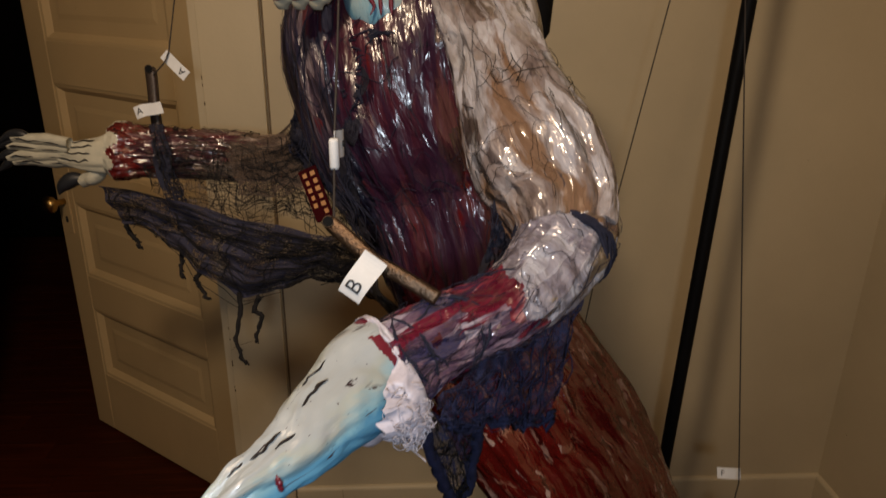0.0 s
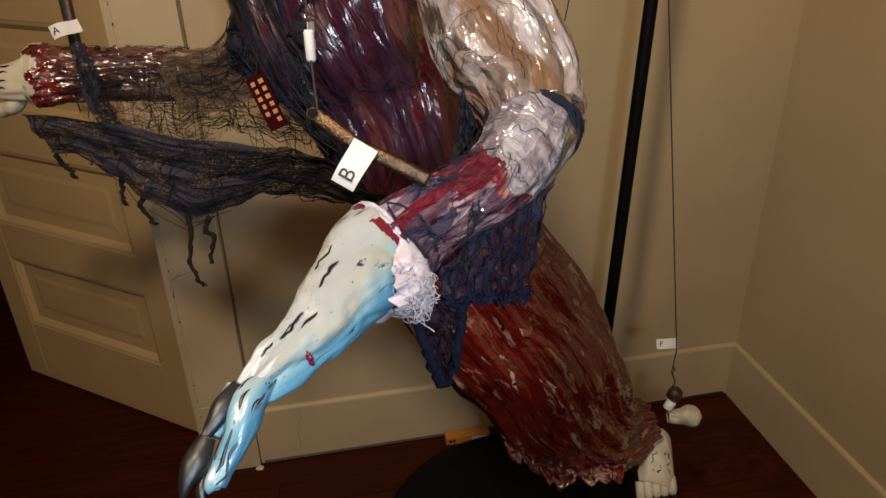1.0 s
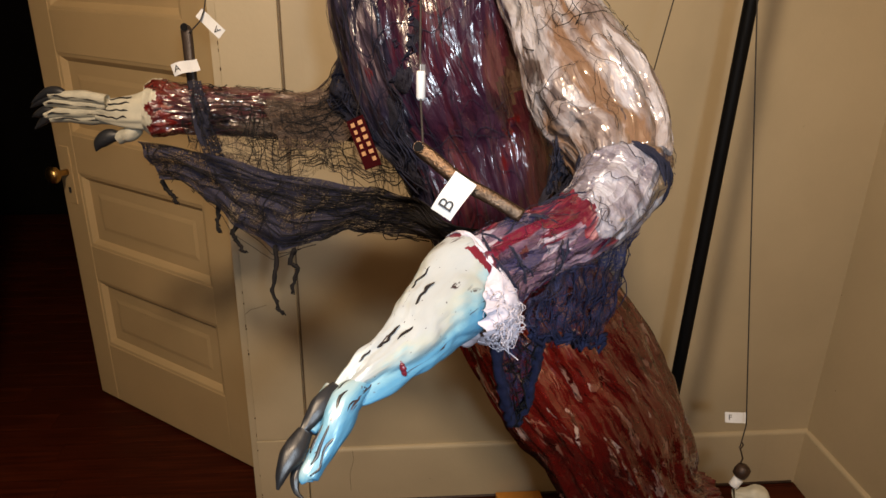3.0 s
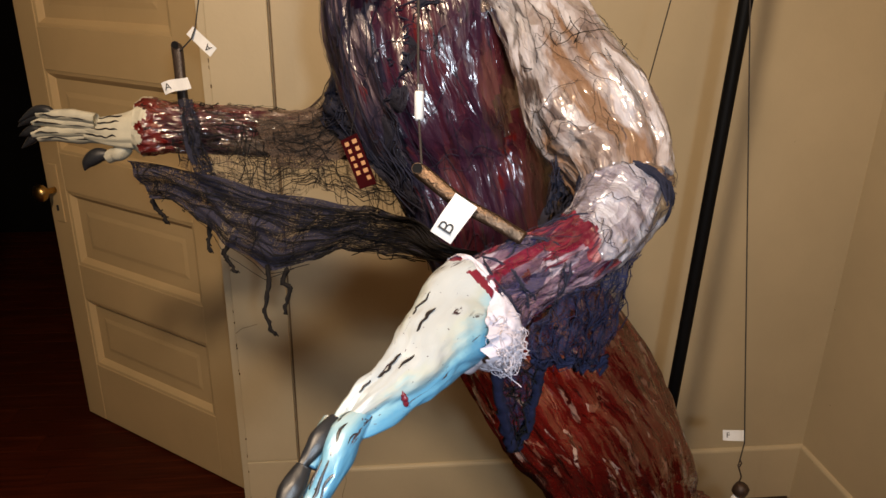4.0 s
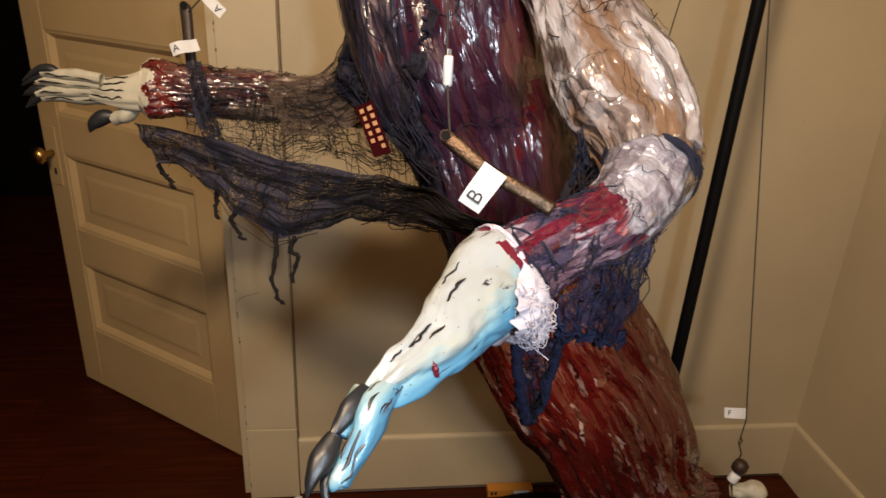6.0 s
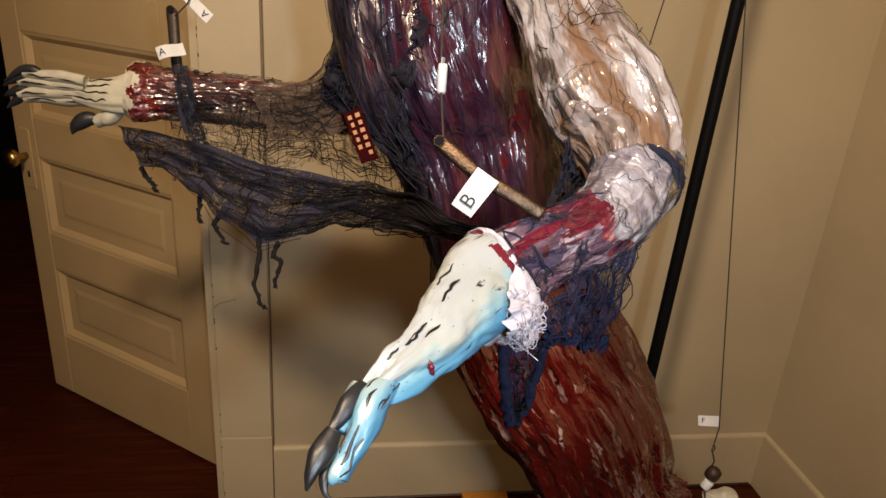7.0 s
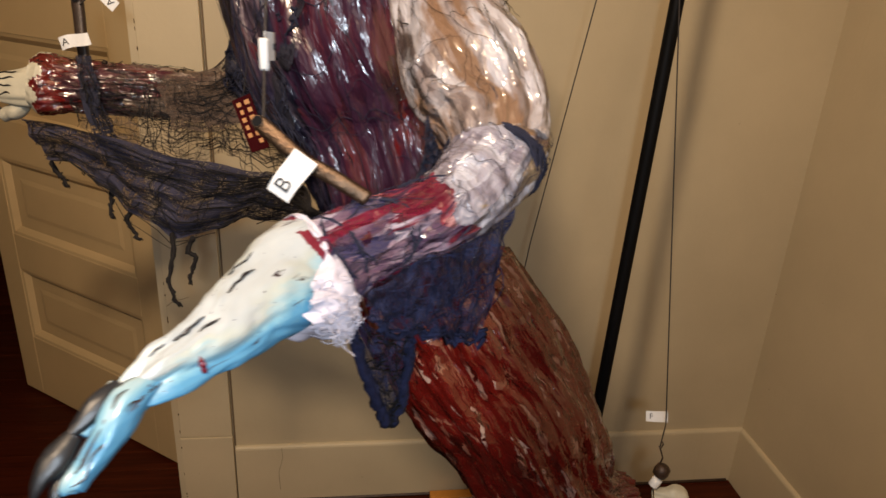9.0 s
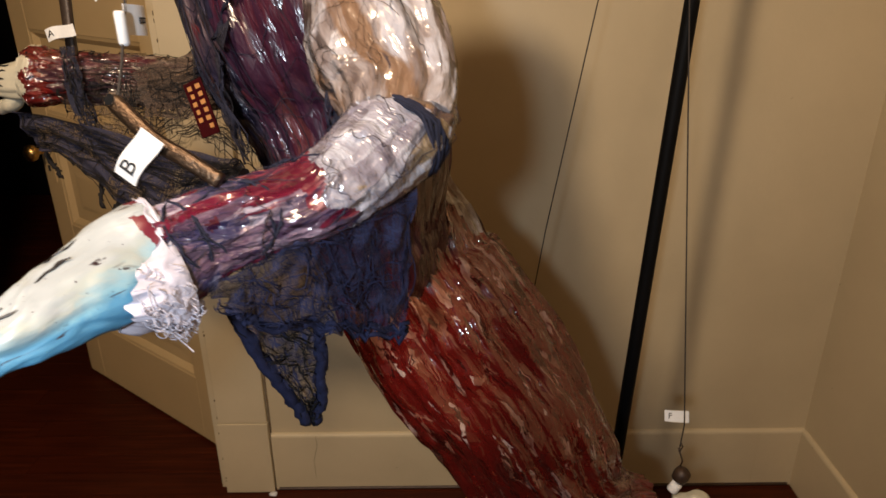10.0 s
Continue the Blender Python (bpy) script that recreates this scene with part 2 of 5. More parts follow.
GORE = film("gore_film", [(0.35, (0.040, 0.022, 0.055)), (0.46, (0.095, 0.052, 0.092)), (0.57, (0.20, 0.135, 0.185)), (0.69, (0.45, 0.40, 0.47))],
            (0.12, 0.007, 0.026), (0.53, 0.56), 34, 26, 0.24, (0.032, 0.029, 0.075), (0.54, 0.58), 1.0, (0.025, 0.022, 0.07), 20, 24.0, 0.2, 0.4)
GASH = film("gash_film", [(0.36, (0.05, 0.005, 0.013)), (0.47, (0.12, 0.008, 0.024)), (0.60, (0.18, 0.026, 0.042)), (0.74, (0.40, 0.24, 0.25))],
            (0.085, 0.005, 0.018), (0.49, 0.56), 30, 20, 0.24, (0.035, 0.010, 0.035), (0.57, 0.61), 0.9, None, 20, 22.0, 0.2, 0.4)
SKIRT = film("blood_skirt_film", [(0.36, (0.10, 0.024, 0.015)), (0.46, (0.19, 0.066, 0.042)), (0.57, (0.28, 0.13, 0.095)), (0.70, (0.44, 0.31, 0.27))],
             (0.100, 0.0055, 0.0045), (0.485, 0.497), 24, 5, 0.22, (0.042, 0.0032, 0.003), (0.535, 0.55), 1.0, (0.030, 0.0025, 0.0025), 32, 19.0, 0.15, 0.4, 0.18, 1.0, 0.85)
PALEARM = film("pale_arm_film", [(0.34, (0.10, 0.072, 0.066)), (0.44, (0.21, 0.165, 0.155)), (0.55, (0.31, 0.275, 0.275)), (0.68, (0.47, 0.45, 0.475))],
               (0.19, 0.112, 0.070), (0.69, 0.77), 26, 14, 0.3, (0.40, 0.38, 0.41), (0.56, 0.61), 1.0, (0.06, 0.042, 0.045), 13.0, 20.0, 0.2, 0.5, 0.65)
SLEEVESKIN = film("sleeve_film", [(0.32, (0.07, 0.045, 0.034)), (0.45, (0.16, 0.11, 0.082)), (0.58, (0.26, 0.19, 0.15)), (0.72, (0.38, 0.31, 0.27))],
                  (0.070, 0.018, 0.026), (0.55, 0.60), 22, 16, 0.32, (0.26, 0.185, 0.14), (0.55, 0.60), 0.9, (0.03, 0.02, 0.02), 12.0, 22.0, 0.26)
PLUM = film("plum_film", [(0.32, (0.030, 0.012, 0.018)), (0.46, (0.075, 0.022, 0.032)), (0.58, (0.13, 0.055, 0.058)), (0.72, (0.30, 0.23, 0.22))],
            (0.09, 0.010, 0.012), (0.54, 0.58), 26, 18, 0.28, (0.03, 0.022, 0.03), (0.56, 0.60), 0.9, None, 18.0, 24.0, 0.22)
BLOOD = film("blood_cuff", [(0.33, (0.06, 0.005, 0.004)), (0.46, (0.13, 0.010, 0.007)), (0.60, (0.19, 0.030, 0.022)), (0.72, (0.34, 0.20, 0.15))],
             (0.11, 0.006, 0.005), (0.46, 0.52), 50, 40, 0.3, (0.03, 0.006, 0.008), (0.56, 0.60), 0.9, None, 36.0, 34.0, 0.24)


def claw_skin():
    """White latex, pale blue on downward faces, with black and dark red hand-painted strokes."""
    m, nt, b = start("blue_white_latex", 0.3, 0, 0.5)
    cloud = noise_of(nt, coords(nt, "UV", (26, 16, 1)), 1, 5, 0.6, 0.6)
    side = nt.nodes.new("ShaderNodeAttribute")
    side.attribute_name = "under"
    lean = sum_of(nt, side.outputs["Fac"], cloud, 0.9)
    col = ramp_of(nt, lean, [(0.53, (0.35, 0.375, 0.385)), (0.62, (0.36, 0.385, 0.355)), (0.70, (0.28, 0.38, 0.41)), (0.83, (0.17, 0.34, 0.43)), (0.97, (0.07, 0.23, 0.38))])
    marks = noise_of(nt, coords(nt, "UV", (150, 22, 1)), 1, 4, 0.55, 1.2)
    patch = noise_of(nt, coords(nt, "UV", (26, 18, 5)), 1, 2)
    both = nt.nodes.new("ShaderNodeMath")
    both.operation = "MULTIPLY"
    nt.links.new(step_of(nt, marks, 0.63, 0.66), both.inputs[0])
    nt.links.new(step_of(nt, patch, 0.5, 0.56), both.inputs[1])
    col = mix_of(nt, both.outputs[0], col, (0.03, 0.015, 0.018))
    dots = noise_of(nt, coords(nt, "UV", (260, 200, 1)), 1, 2, 0.5)
    col = mix_of(nt, step_of(nt, dots, 0.705, 0.735), col, (0.06, 0.04, 0.05))
    nt.links.new(col, b.inputs["Base Color"])
    bump_of(nt, b, sum_of(nt, cloud, marks, 0.3), 0.35, 0.004)
    b.inputs["Coat Weight"].default_value = 0.3
    return m


CLAWSKIN = claw_skin()
BONE = plain("old_bone_latex", (0.48, 0.45, 0.35), 0.5, 0, 60, 0.35, 0.5, kind="Object")
CLAWBLACK = plain("black_claw_gloss", (0.014, 0.015, 0.018), 0.42, 0, 160, 0.6, 0.25)
STROKE = plain("black_paint_stroke", (0.012, 0.009, 0.010), 0.35, 0, 300, 0.3, 0.1)
REDSTROKE = plain("dark_red_paint_stroke", (0.13, 0.008, 0.02), 0.35, 0, 300, 0.3, 0.1)
SHAWLCLOTH = gauze("black_gauze", (0.034, 0.032, 0.052), 900, 900, 0.58, 0.80)
NETCLOTH = gauze("brown_net", (0.085, 0.062, 0.046), 420, 420, 0.76, 1.0)
WEBCLOTH = gauze("brown_web", (0.075, 0.052, 0.040), 500, 500, 0.60, 0.90)
BLUEGAUZE = gauze("blue_gauze", (0.030, 0.032, 0.072), 900, 900, 0.52, 0.90)
MANTLECLOTH = gauze("navy_gauze", (0.022, 0.022, 0.036), 420, 420, 0.66, 0.80)

# the doll's limbs: centre, half width, half depth
TORSO = [(0.29, 1.431, 1.497, 0.0486, 0.0437), (0.289, 1.401, 1.448, 0.0628, 0.0565), (0.31, 1.355, 1.398, 0.1356, 0.122),
 (0.308, 1.326, 1.352, 0.1484, 0.1335), (0.317, 1.298, 1.286, 0.1334, 0.12), (0.343, 1.277, 1.212, 0.116, 0.0980),
 (0.364, 1.257, 1.141, 0.1000, 0.0800), (0.376, 1.268, 1.064, 0.0815, 0.0650), (0.389, 1.29, 0.996, 0.0707, 0.0637),
 (0.39, 1.301, 0.941, 0.0539, 0.0485)]
LEG = [(0.408, 1.378, 1.101, 0.0452, 0.0384), (0.404, 1.356, 1.05, 0.0835, 0.071), (0.413, 1.327, 0.982, 0.1072, 0.0911),
 (0.447, 1.318, 0.922, 0.1166, 0.0991), (0.488, 1.309, 0.853, 0.1214, 0.1032), (0.541, 1.302, 0.774, 0.1201, 0.1021),
 (0.596, 1.303, 0.676, 0.1084, 0.0921), (0.656, 1.318, 0.586, 0.0877, 0.0746), (0.72, 1.341, 0.538, 0.0641, 0.0545),
 (0.789, 1.365, 0.519, 0.0382, 0.0325)]
UPPER = [(0.361, 1.257, 1.448, 0.0423, 0.0338), (0.374, 1.158, 1.394, 0.0411, 0.0329), (0.387, 1.083, 1.349, 0.0442, 0.0354),
 (0.405, 1.036, 1.308, 0.0537, 0.0429), (0.419, 1.005, 1.275, 0.0487, 0.0389), (0.421, 0.972, 1.25, 0.0386, 0.0309)]
FORE = [(0.433, 0.992, 1.265, 0.0351, 0.0263), (0.421, 0.966, 1.249, 0.0372, 0.0279), (0.397, 0.936, 1.232, 0.0321, 0.0241),
 (0.367, 0.911, 1.219, 0.0282, 0.0212), (0.336, 0.893, 1.213, 0.0263, 0.0197), (0.306, 0.873, 1.208, 0.0269, 0.0202),
 (0.285, 0.857, 1.2, 0.0312, 0.0234)]
PAW = [(0.284, 0.859, 1.201, 0.0365, 0.0223), (0.269, 0.844, 1.198, 0.0355, 0.0215), (0.252, 0.819, 1.193, 0.0305, 0.0190),
 (0.237, 0.798, 1.186, 0.0256, 0.0164), (0.221, 0.779, 1.181, 0.0208, 0.0133), (0.208, 0.767, 1.178, 0.0183, 0.0117),
 (0.193, 0.756, 1.173, 0.0120, 0.0080), (0.185, 0.748, 1.168, 0.0075, 0.0055)]
FINGER1 = [(0.201, 0.762, 1.176, 0.006, 0.006), (0.190, 0.749, 1.172, 0.0102, 0.0095), (0.183, 0.734, 1.162, 0.0082, 0.0074), (0.175, 0.724, 1.152, 0.0068, 0.0061),
 (0.17, 0.716, 1.146, 0.0058, 0.0052), (0.17, 0.714, 1.144, 0.0025, 0.0023)]
FINGER2 = [(0.184, 0.758, 1.173, 0.0083, 0.0066), (0.176, 0.746, 1.168, 0.0069, 0.0056), (0.17, 0.736, 1.162, 0.0049, 0.0039)]
CLAWS = [[(0.185, 0.756, 1.178, 0.0042, 0.0029), (0.177, 0.745, 1.174, 0.0061, 0.0042), (0.169, 0.735, 1.167, 0.0036, 0.0025),
  (0.165, 0.73, 1.165, 0.0009, 0.0006)],
 [(0.168, 0.732, 1.165, 0.0045, 0.0032), (0.162, 0.723, 1.158, 0.0069, 0.0048), (0.157, 0.715, 1.152, 0.0042, 0.003),
  (0.154, 0.709, 1.144, 0.0007, 0.0005)],
 [(0.165, 0.723, 1.151, 0.0033, 0.0023), (0.163, 0.715, 1.146, 0.0028, 0.002), (0.164, 0.71, 1.141, 0.0015, 0.0011),
  (0.168, 0.707, 1.139, 0.0004, 0.0003)]]
ARM = [(0.24, 1.388, 1.232, 0.0669, 0.0602), (0.187, 1.433, 1.214, 0.0451, 0.0406), (0.123, 1.469, 1.197, 0.0317, 0.0285),
 (0.053, 1.492, 1.196, 0.0319, 0.0287), (-0.013, 1.494, 1.201, 0.0316, 0.0285), (-0.069, 1.493, 1.202, 0.0347, 0.0312),
 (-0.12, 1.493, 1.207, 0.0375, 0.0337)]
CUFF = [(-0.068, 1.487, 1.204, 0.0260, 0.0230), (-0.102, 1.488, 1.203, 0.0385, 0.0330), (-0.122, 1.488, 1.206, 0.0450, 0.0350),
 (-0.138, 1.486, 1.208, 0.0330, 0.0280)]
PALM = [(-0.128, 1.482, 1.205, 0.0316, 0.0158), (-0.151, 1.484, 1.201, 0.0265, 0.0133), (-0.178, 1.488, 1.2, 0.0217, 0.0108),
 (-0.21, 1.494, 1.202, 0.0157, 0.0078)]
DIGITS = [[(-0.19, 1.484, 1.218), (-0.226, 1.492, 1.222), (-0.254, 1.497, 1.222), (-0.278, 1.501, 1.223)],
 [(-0.192, 1.488, 1.209), (-0.236, 1.496, 1.21), (-0.268, 1.502, 1.212), (-0.288, 1.505, 1.21)],
 [(-0.194, 1.491, 1.199), (-0.234, 1.497, 1.198), (-0.265, 1.502, 1.197), (-0.291, 1.504, 1.193)],
 [(-0.188, 1.492, 1.189), (-0.228, 1.499, 1.188), (-0.261, 1.504, 1.189), (-0.285, 1.507, 1.186)],
 [(-0.153, 1.489, 1.178), (-0.165, 1.486, 1.167), (-0.175, 1.487, 1.164), (-0.185, 1.486, 1.159)]]
NAILS = [[(-0.251, 1.495, 1.223), (-0.265, 1.499, 1.228), (-0.283, 1.501, 1.226), (-0.306, 1.499, 1.211)],
 [(-0.265, 1.499, 1.212), (-0.281, 1.504, 1.217), (-0.297, 1.504, 1.212), (-0.31, 1.503, 1.203)],
 [(-0.272, 1.5, 1.196), (-0.287, 1.504, 1.199), (-0.3, 1.504, 1.194), (-0.311, 1.504, 1.189)],
 [(-0.267, 1.503, 1.188), (-0.285, 1.507, 1.191), (-0.297, 1.506, 1.182), (-0.31, 1.503, 1.171)],
 [(-0.179, 1.485, 1.164), (-0.197, 1.488, 1.163), (-0.212, 1.486, 1.153), (-0.218, 1.483, 1.141)]]
SHAWL_TOP = [(-0.143, 1.448, 1.168), (-0.051, 1.427, 1.154), (0.051, 1.411, 1.13), (0.14, 1.372, 1.123), (0.207, 1.29, 1.137), (0.253, 1.163, 1.165),
 (0.272, 1.007, 1.192), (0.291, 0.906, 1.22)]
SHAWL_LOW = [(-0.119, 1.451, 1.104), (-0.049, 1.432, 1.085), (0.007, 1.411, 1.03), (0.081, 1.401, 1.008), (0.156, 1.371, 1.045), (0.23, 1.265, 1.084),
 (0.27, 1.085, 1.143), (0.293, 0.912, 1.209)]
SLEEVE_TOP = [(-0.076, 1.456, 1.215), (-0.006, 1.461, 1.229), (0.058, 1.454, 1.225), (0.122, 1.438, 1.227), (0.17, 1.415, 1.244), (0.236, 1.35, 1.272)]
SLEEVE_LOW = [(-0.074, 1.462, 1.149), (0.008, 1.438, 1.123), (0.073, 1.424, 1.116), (0.139, 1.387, 1.135), (0.187, 1.353, 1.124), (0.26, 1.287, 1.124)]
STRANDS = [[(0.049, 1.408, 1.011), (0.052, 1.396, 0.984), (0.045, 1.385, 0.952), (0.052, 1.374, 0.929), (0.061, 1.368, 0.916)],
 [(0.079, 1.402, 1.009), (0.074, 1.395, 0.989), (0.085, 1.39, 0.982), (0.078, 1.383, 0.962), (0.075, 1.377, 0.945)],
 [(-0.007, 1.428, 1.039), (-0.014, 1.423, 1.023), (-0.004, 1.417, 1.012), (0.005, 1.41, 0.999)],
 [(-0.035, 1.445, 1.068), (-0.038, 1.436, 1.045), (-0.036, 1.428, 1.027)],
 [(-0.124, 1.471, 1.098), (-0.113, 1.464, 1.083), (-0.105, 1.459, 1.076), (-0.1, 1.454, 1.064)]]
MANTLE_TOP = [(0.193, 1.267, 1.401), (0.169, 1.334, 1.34), (0.155, 1.356, 1.282), (0.139, 1.396, 1.238)]
MANTLE_LOW = [(0.286, 1.187, 1.391), (0.25, 1.193, 1.337), (0.232, 1.194, 1.262), (0.256, 1.165, 1.173)]


# helpers for meshes
def part(name, bm, material, parent=None, label="", smooth=False):
    me = bpy.data.meshes.new(name)
    bm.to_mesh(me)
    bm.free()
    for m in material if isinstance(material, (list, tuple)) else [material]:
        me.materials.append(m)
    if smooth:
        me.polygons.foreach_set("use_smooth", [True] * len(me.polygons))
    ob = new(name, me)
    if parent:
        ob.parent = parent
    if label:
        ob["label"] = label
    return ob


def add_box(bm, a, b, bevel=0.0, m=None):
    r = bmesh.ops.create_cube(bm, size=1)
    for v in r["verts"]:
        v.co = Vector([a[i] + (v.co[i] + 0.5) * (b[i] - a[i]) for i in range(3)])
    if bevel:
        bmesh.ops.bevel(bm, geom=list({e for v in r["verts"] for e in v.link_edges}), offset=bevel, segments=2, affect="EDGES", profile=0.6)
    if m:
        bmesh.ops.transform(bm, matrix=m, verts=[v for v in bm.verts if v.index < 0] or r["verts"])
    return bm


def box(name, a, b, material, parent=None, bevel=0.0, label=""):
    return part(name, add_box(bmesh.new(), a, b, bevel), material, parent, label)


def thread(bm, pts, r, sides=5, taper=1.0):
    """A round cord along pts."""
    pts = [Vector(p) for p in pts]
    rings = []
    for i, p in enumerate(pts):
        t = (pts[min(i + 1, len(pts) - 1)] - pts[max(i - 1, 0)])
        t = t.normalized() if t.length > 1e-9 else Vector((0, 0, 1))
        s = t.cross(Vector((0.31, 0.9, 0.3))).normalized()
        d = s.cross(t)
        k = r * (1 + (taper - 1) * i / max(1, len(pts) - 1))
        rings.append([bm.verts.new(p + (s * math.cos(2 * math.pi * j / sides) + d * math.sin(2 * math.pi * j / sides)) * k) for j in range(sides)])
    for a, b in zip(rings, rings[1:]):
        for j in range(sides):
            bm.faces.new((a[j], a[(j + 1) % sides], b[(j + 1) % sides], b[j]))
    bm.faces.new(rings[0][::-1])
    bm.faces.new(rings[-1])


def lathe(bm, profile, place=(0, 0, 0), n=32):
    """Turned shape about z from (radius, height) pairs."""
    rings = [[bm.verts.new((place[0] + r * math.cos(2 * math.pi * j / n), place[1] + r * math.sin(2 * math.pi * j / n), place[2] + h)) for j in range(n)] for r, h in profile]
    for a, b in zip(rings, rings[1:]):
        for j in range(n):
            bm.faces.new((a[j], a[(j + 1) % n], b[(j + 1) % n], b[j]))
    bm.faces.new(rings[0][::-1])
    bm.faces.new(rings[-1])
    return bm


def fixed(ob, label, category):
    return tagged(ob, label, category, kind="structure")


def letter(text, size, material, parent, m):
    curve = bpy.data.curves.new("letter", "FONT")
    curve.body, curve.size, curve.extrude, curve.align_x, curve.align_y = text, size, 0.0002, "CENTER", "CENTER"
    ob = bpy.data.objects.new("letter", curve)
    me = bpy.data.meshes.new_from_object(ob)
    bpy.data.objects.remove(ob)
    me.materials.append(material)
    out = new("letter", me)
    out.parent = parent
    out.matrix_local = m
    return out


# the room: back wall at y = 2 with a doorway, right wall at x = 1.433
WALL, RIGHT, HIGH, BACK, LEFT = 2.0, 1.433, 2.55, -2.2, -2.3
HINGE, SWING = (-0.169, 2.136), 0.647
fixed(box("floor", (LEFT, BACK, -0.08), (RIGHT + 0.12, 4.6, -0.006), DARK), "dark red-brown painted wood strip floor", "floor")
fixed(box("wall_north", (-0.02, WALL, -0.02), (RIGHT, WALL + 0.12, HIGH), CREAM), "cream painted plaster wall behind the hanging doll", "wall")
fixed(box("wall_north_left", (LEFT, WALL, -0.02), (-1.03, WALL + 0.12, HIGH), CREAM), "cream painted plaster wall beside the doorway", "wall")
fixed(box("wall_north_over_door", (-1.03, WALL, 2.06), (-0.02, WALL + 0.12, HIGH), CREAM), "cream painted plaster wall over the doorway", "wall")
fixed(box("wall_east", (RIGHT, BACK, -0.02), (RIGHT + 0.12, WALL + 0.12, HIGH), CREAM), "cream painted plaster side wall", "wall")
# West and south walls stand out of view, dark so shadows stay deep.
fixed(box("wall_west", (LEFT - 0.12, BACK, -0.02), (LEFT, 4.6, HIGH), DARK), "unseen dark wall closing the room, keeps bounced light low", "wall")
fixed(box("wall_south", (LEFT, BACK - 0.12, -0.02), (RIGHT + 0.12, BACK, HIGH), CEIL), "unseen wall behind the camera, coloured brown to cut bounced light", "wall")
fixed(box("wall_hall_end", (LEFT, 4.6, -0.02), (RIGHT + 0.12, 4.72, HIGH), DARK), "hall end wall coloured near-black for the unlit hall", "wall")
fixed(box("wall_hall_side", (0.75, WALL + 0.12, -0.02), (0.87, 4.6, HIGH), DARK), "hall side wall coloured near-black for the unlit hall", "wall")
fixed(box("ceiling", (LEFT - 0.12, BACK - 0.12, HIGH), (RIGHT + 0.12, 4.72, HIGH + 0.1), CEIL), "unseen ceiling, coloured brown to cut bounced light", "ceiling")


def baseboard(name, a, b, axis, label):
    """Flat board with a small rounded and stepped top edge, along x or y, standing proud of its wall."""
    bm = bmesh.new()
    prof = [(0.0, 0.0), (0.011, 0.0), (0.011, 0.174), (0.0095, 0.179), (0.006, 0.182), (0.0, 0.183)]
    ends = []
    for s in (a, b):
        ends.append([bm.verts.new((s, WALL - d, z) if axis == "x" else (RIGHT - d, s, z)) for d, z in prof])
    k = len(prof)
    for j in range(k):
        bm.faces.new((ends[0][j], ends[0][(j + 1) % k], ends[1][(j + 1) % k], ends[1][j]))
    bm.faces.new(ends[0][::-1])
    bm.faces.new(ends[1])
    bmesh.ops.recalc_face_normals(bm, faces=bm.faces)
    return fixed(part(name, bm, TRIM), label, "baseboard")


baseboard("baseboard", 0.003, RIGHT - 0.0005, "x", "cream painted baseboard with scuffs along the wall")
baseboard("baseboard_side", BACK, WALL - 0.0115, "y", "cream painted baseboard along the side wall")
baseboard("baseboard_left", LEFT, -1.06, "x", "cream painted baseboard beside the doorway")
bm = bmesh.new()
thread(bm, [(0.01, WALL - 0.0115, 0.004), (0.7, WALL - 0.0115, 0.004), (RIGHT - 0.02, WALL - 0.0115, 0.004)], 0.005, 6)
fixed(part("trim", bm, HOOK), "dark gap strip under the baseboard", "trim")


fixed(box("trim_crack", (0.0006, WALL - 0.0022, 0.185), (0.0042, WALL - 0.0003, 2.2), CRACK), "dark open crack between the casing and the wall", "trim")


def casing(name, x0, x1, label, coat):
    thing = new(name)
    fixed(thing, label, "door casing")
    box("plinth", (x0, WALL - 0.022, 0), (x1, WALL, 0.2265), coat, thing, 0.002)
    box("board", (x0 + 0.001, WALL - 0.019, 0.2275), (x1 - 0.001, WALL, 2.14), coat, thing, 0.003)
    rng = random.Random(x0)
    for k in range(16):
        z = rng.choice((rng.uniform(0.02, 0.22), rng.uniform(0.24, 1.3), rng.uniform(0.24, 0.8)))
        w, t = rng.uniform(0.0015, 0.005), rng.uniform(0.003, 0.016)
        bm = bmesh.new()
        deep = WALL - (0.0228 if z < 0.226 else 0.0198)
        ring = [bm.verts.new((x0 + 0.001 + w * (0.5 + 0.5 * math.cos(g)) * rng.uniform(0.6, 1), deep, z + t * 0.5 * math.sin(g) * rng.uniform(0.6, 1))) for g in [i * 0.785 for i in range(8)]]
        rear = [bm.verts.new((v.co.x, deep + 0.002, v.co.z)) for v in ring]
        bm.faces.new(ring)
        for i in range(8):
            bm.faces.new((rear[i], rear[(i + 1) % 8], ring[(i + 1) % 8], ring[i]))
        part("chip", bm, CHIP, thing, "dark chip in the paint")
    return thing


casing("door_casing_right", -0.131, 0.0, "cream painted door casing with plinth block", TRIM)
# Golden light from the other room is put into this casing's yellow colour.
casing("door_casing_left", -1.06, -0.93, "cream door casing on the far side, golden light put into its colour", DOORPAINT)
far = bpy.data.objects["door_casing_left"]
for x0, x1, deep in ((-0.944, -0.932, 0.027), (-0.972, -0.962, 0.024), (-1.058, -1.044, 0.026)):
    box("bead", (x0, WALL - deep, 0.2280), (x1, WALL - 0.0185, 2.138), DOORPAINT, far, 0.003)
thing = fixed(new("door_casing_head"), "cream painted head casing over the doorway", "door casing")
box("board", (-1.06, WALL - 0.019, 2.1405), (0.0, WALL, 2.27), TRIM, thing, 0.003)
bm = bmesh.new()
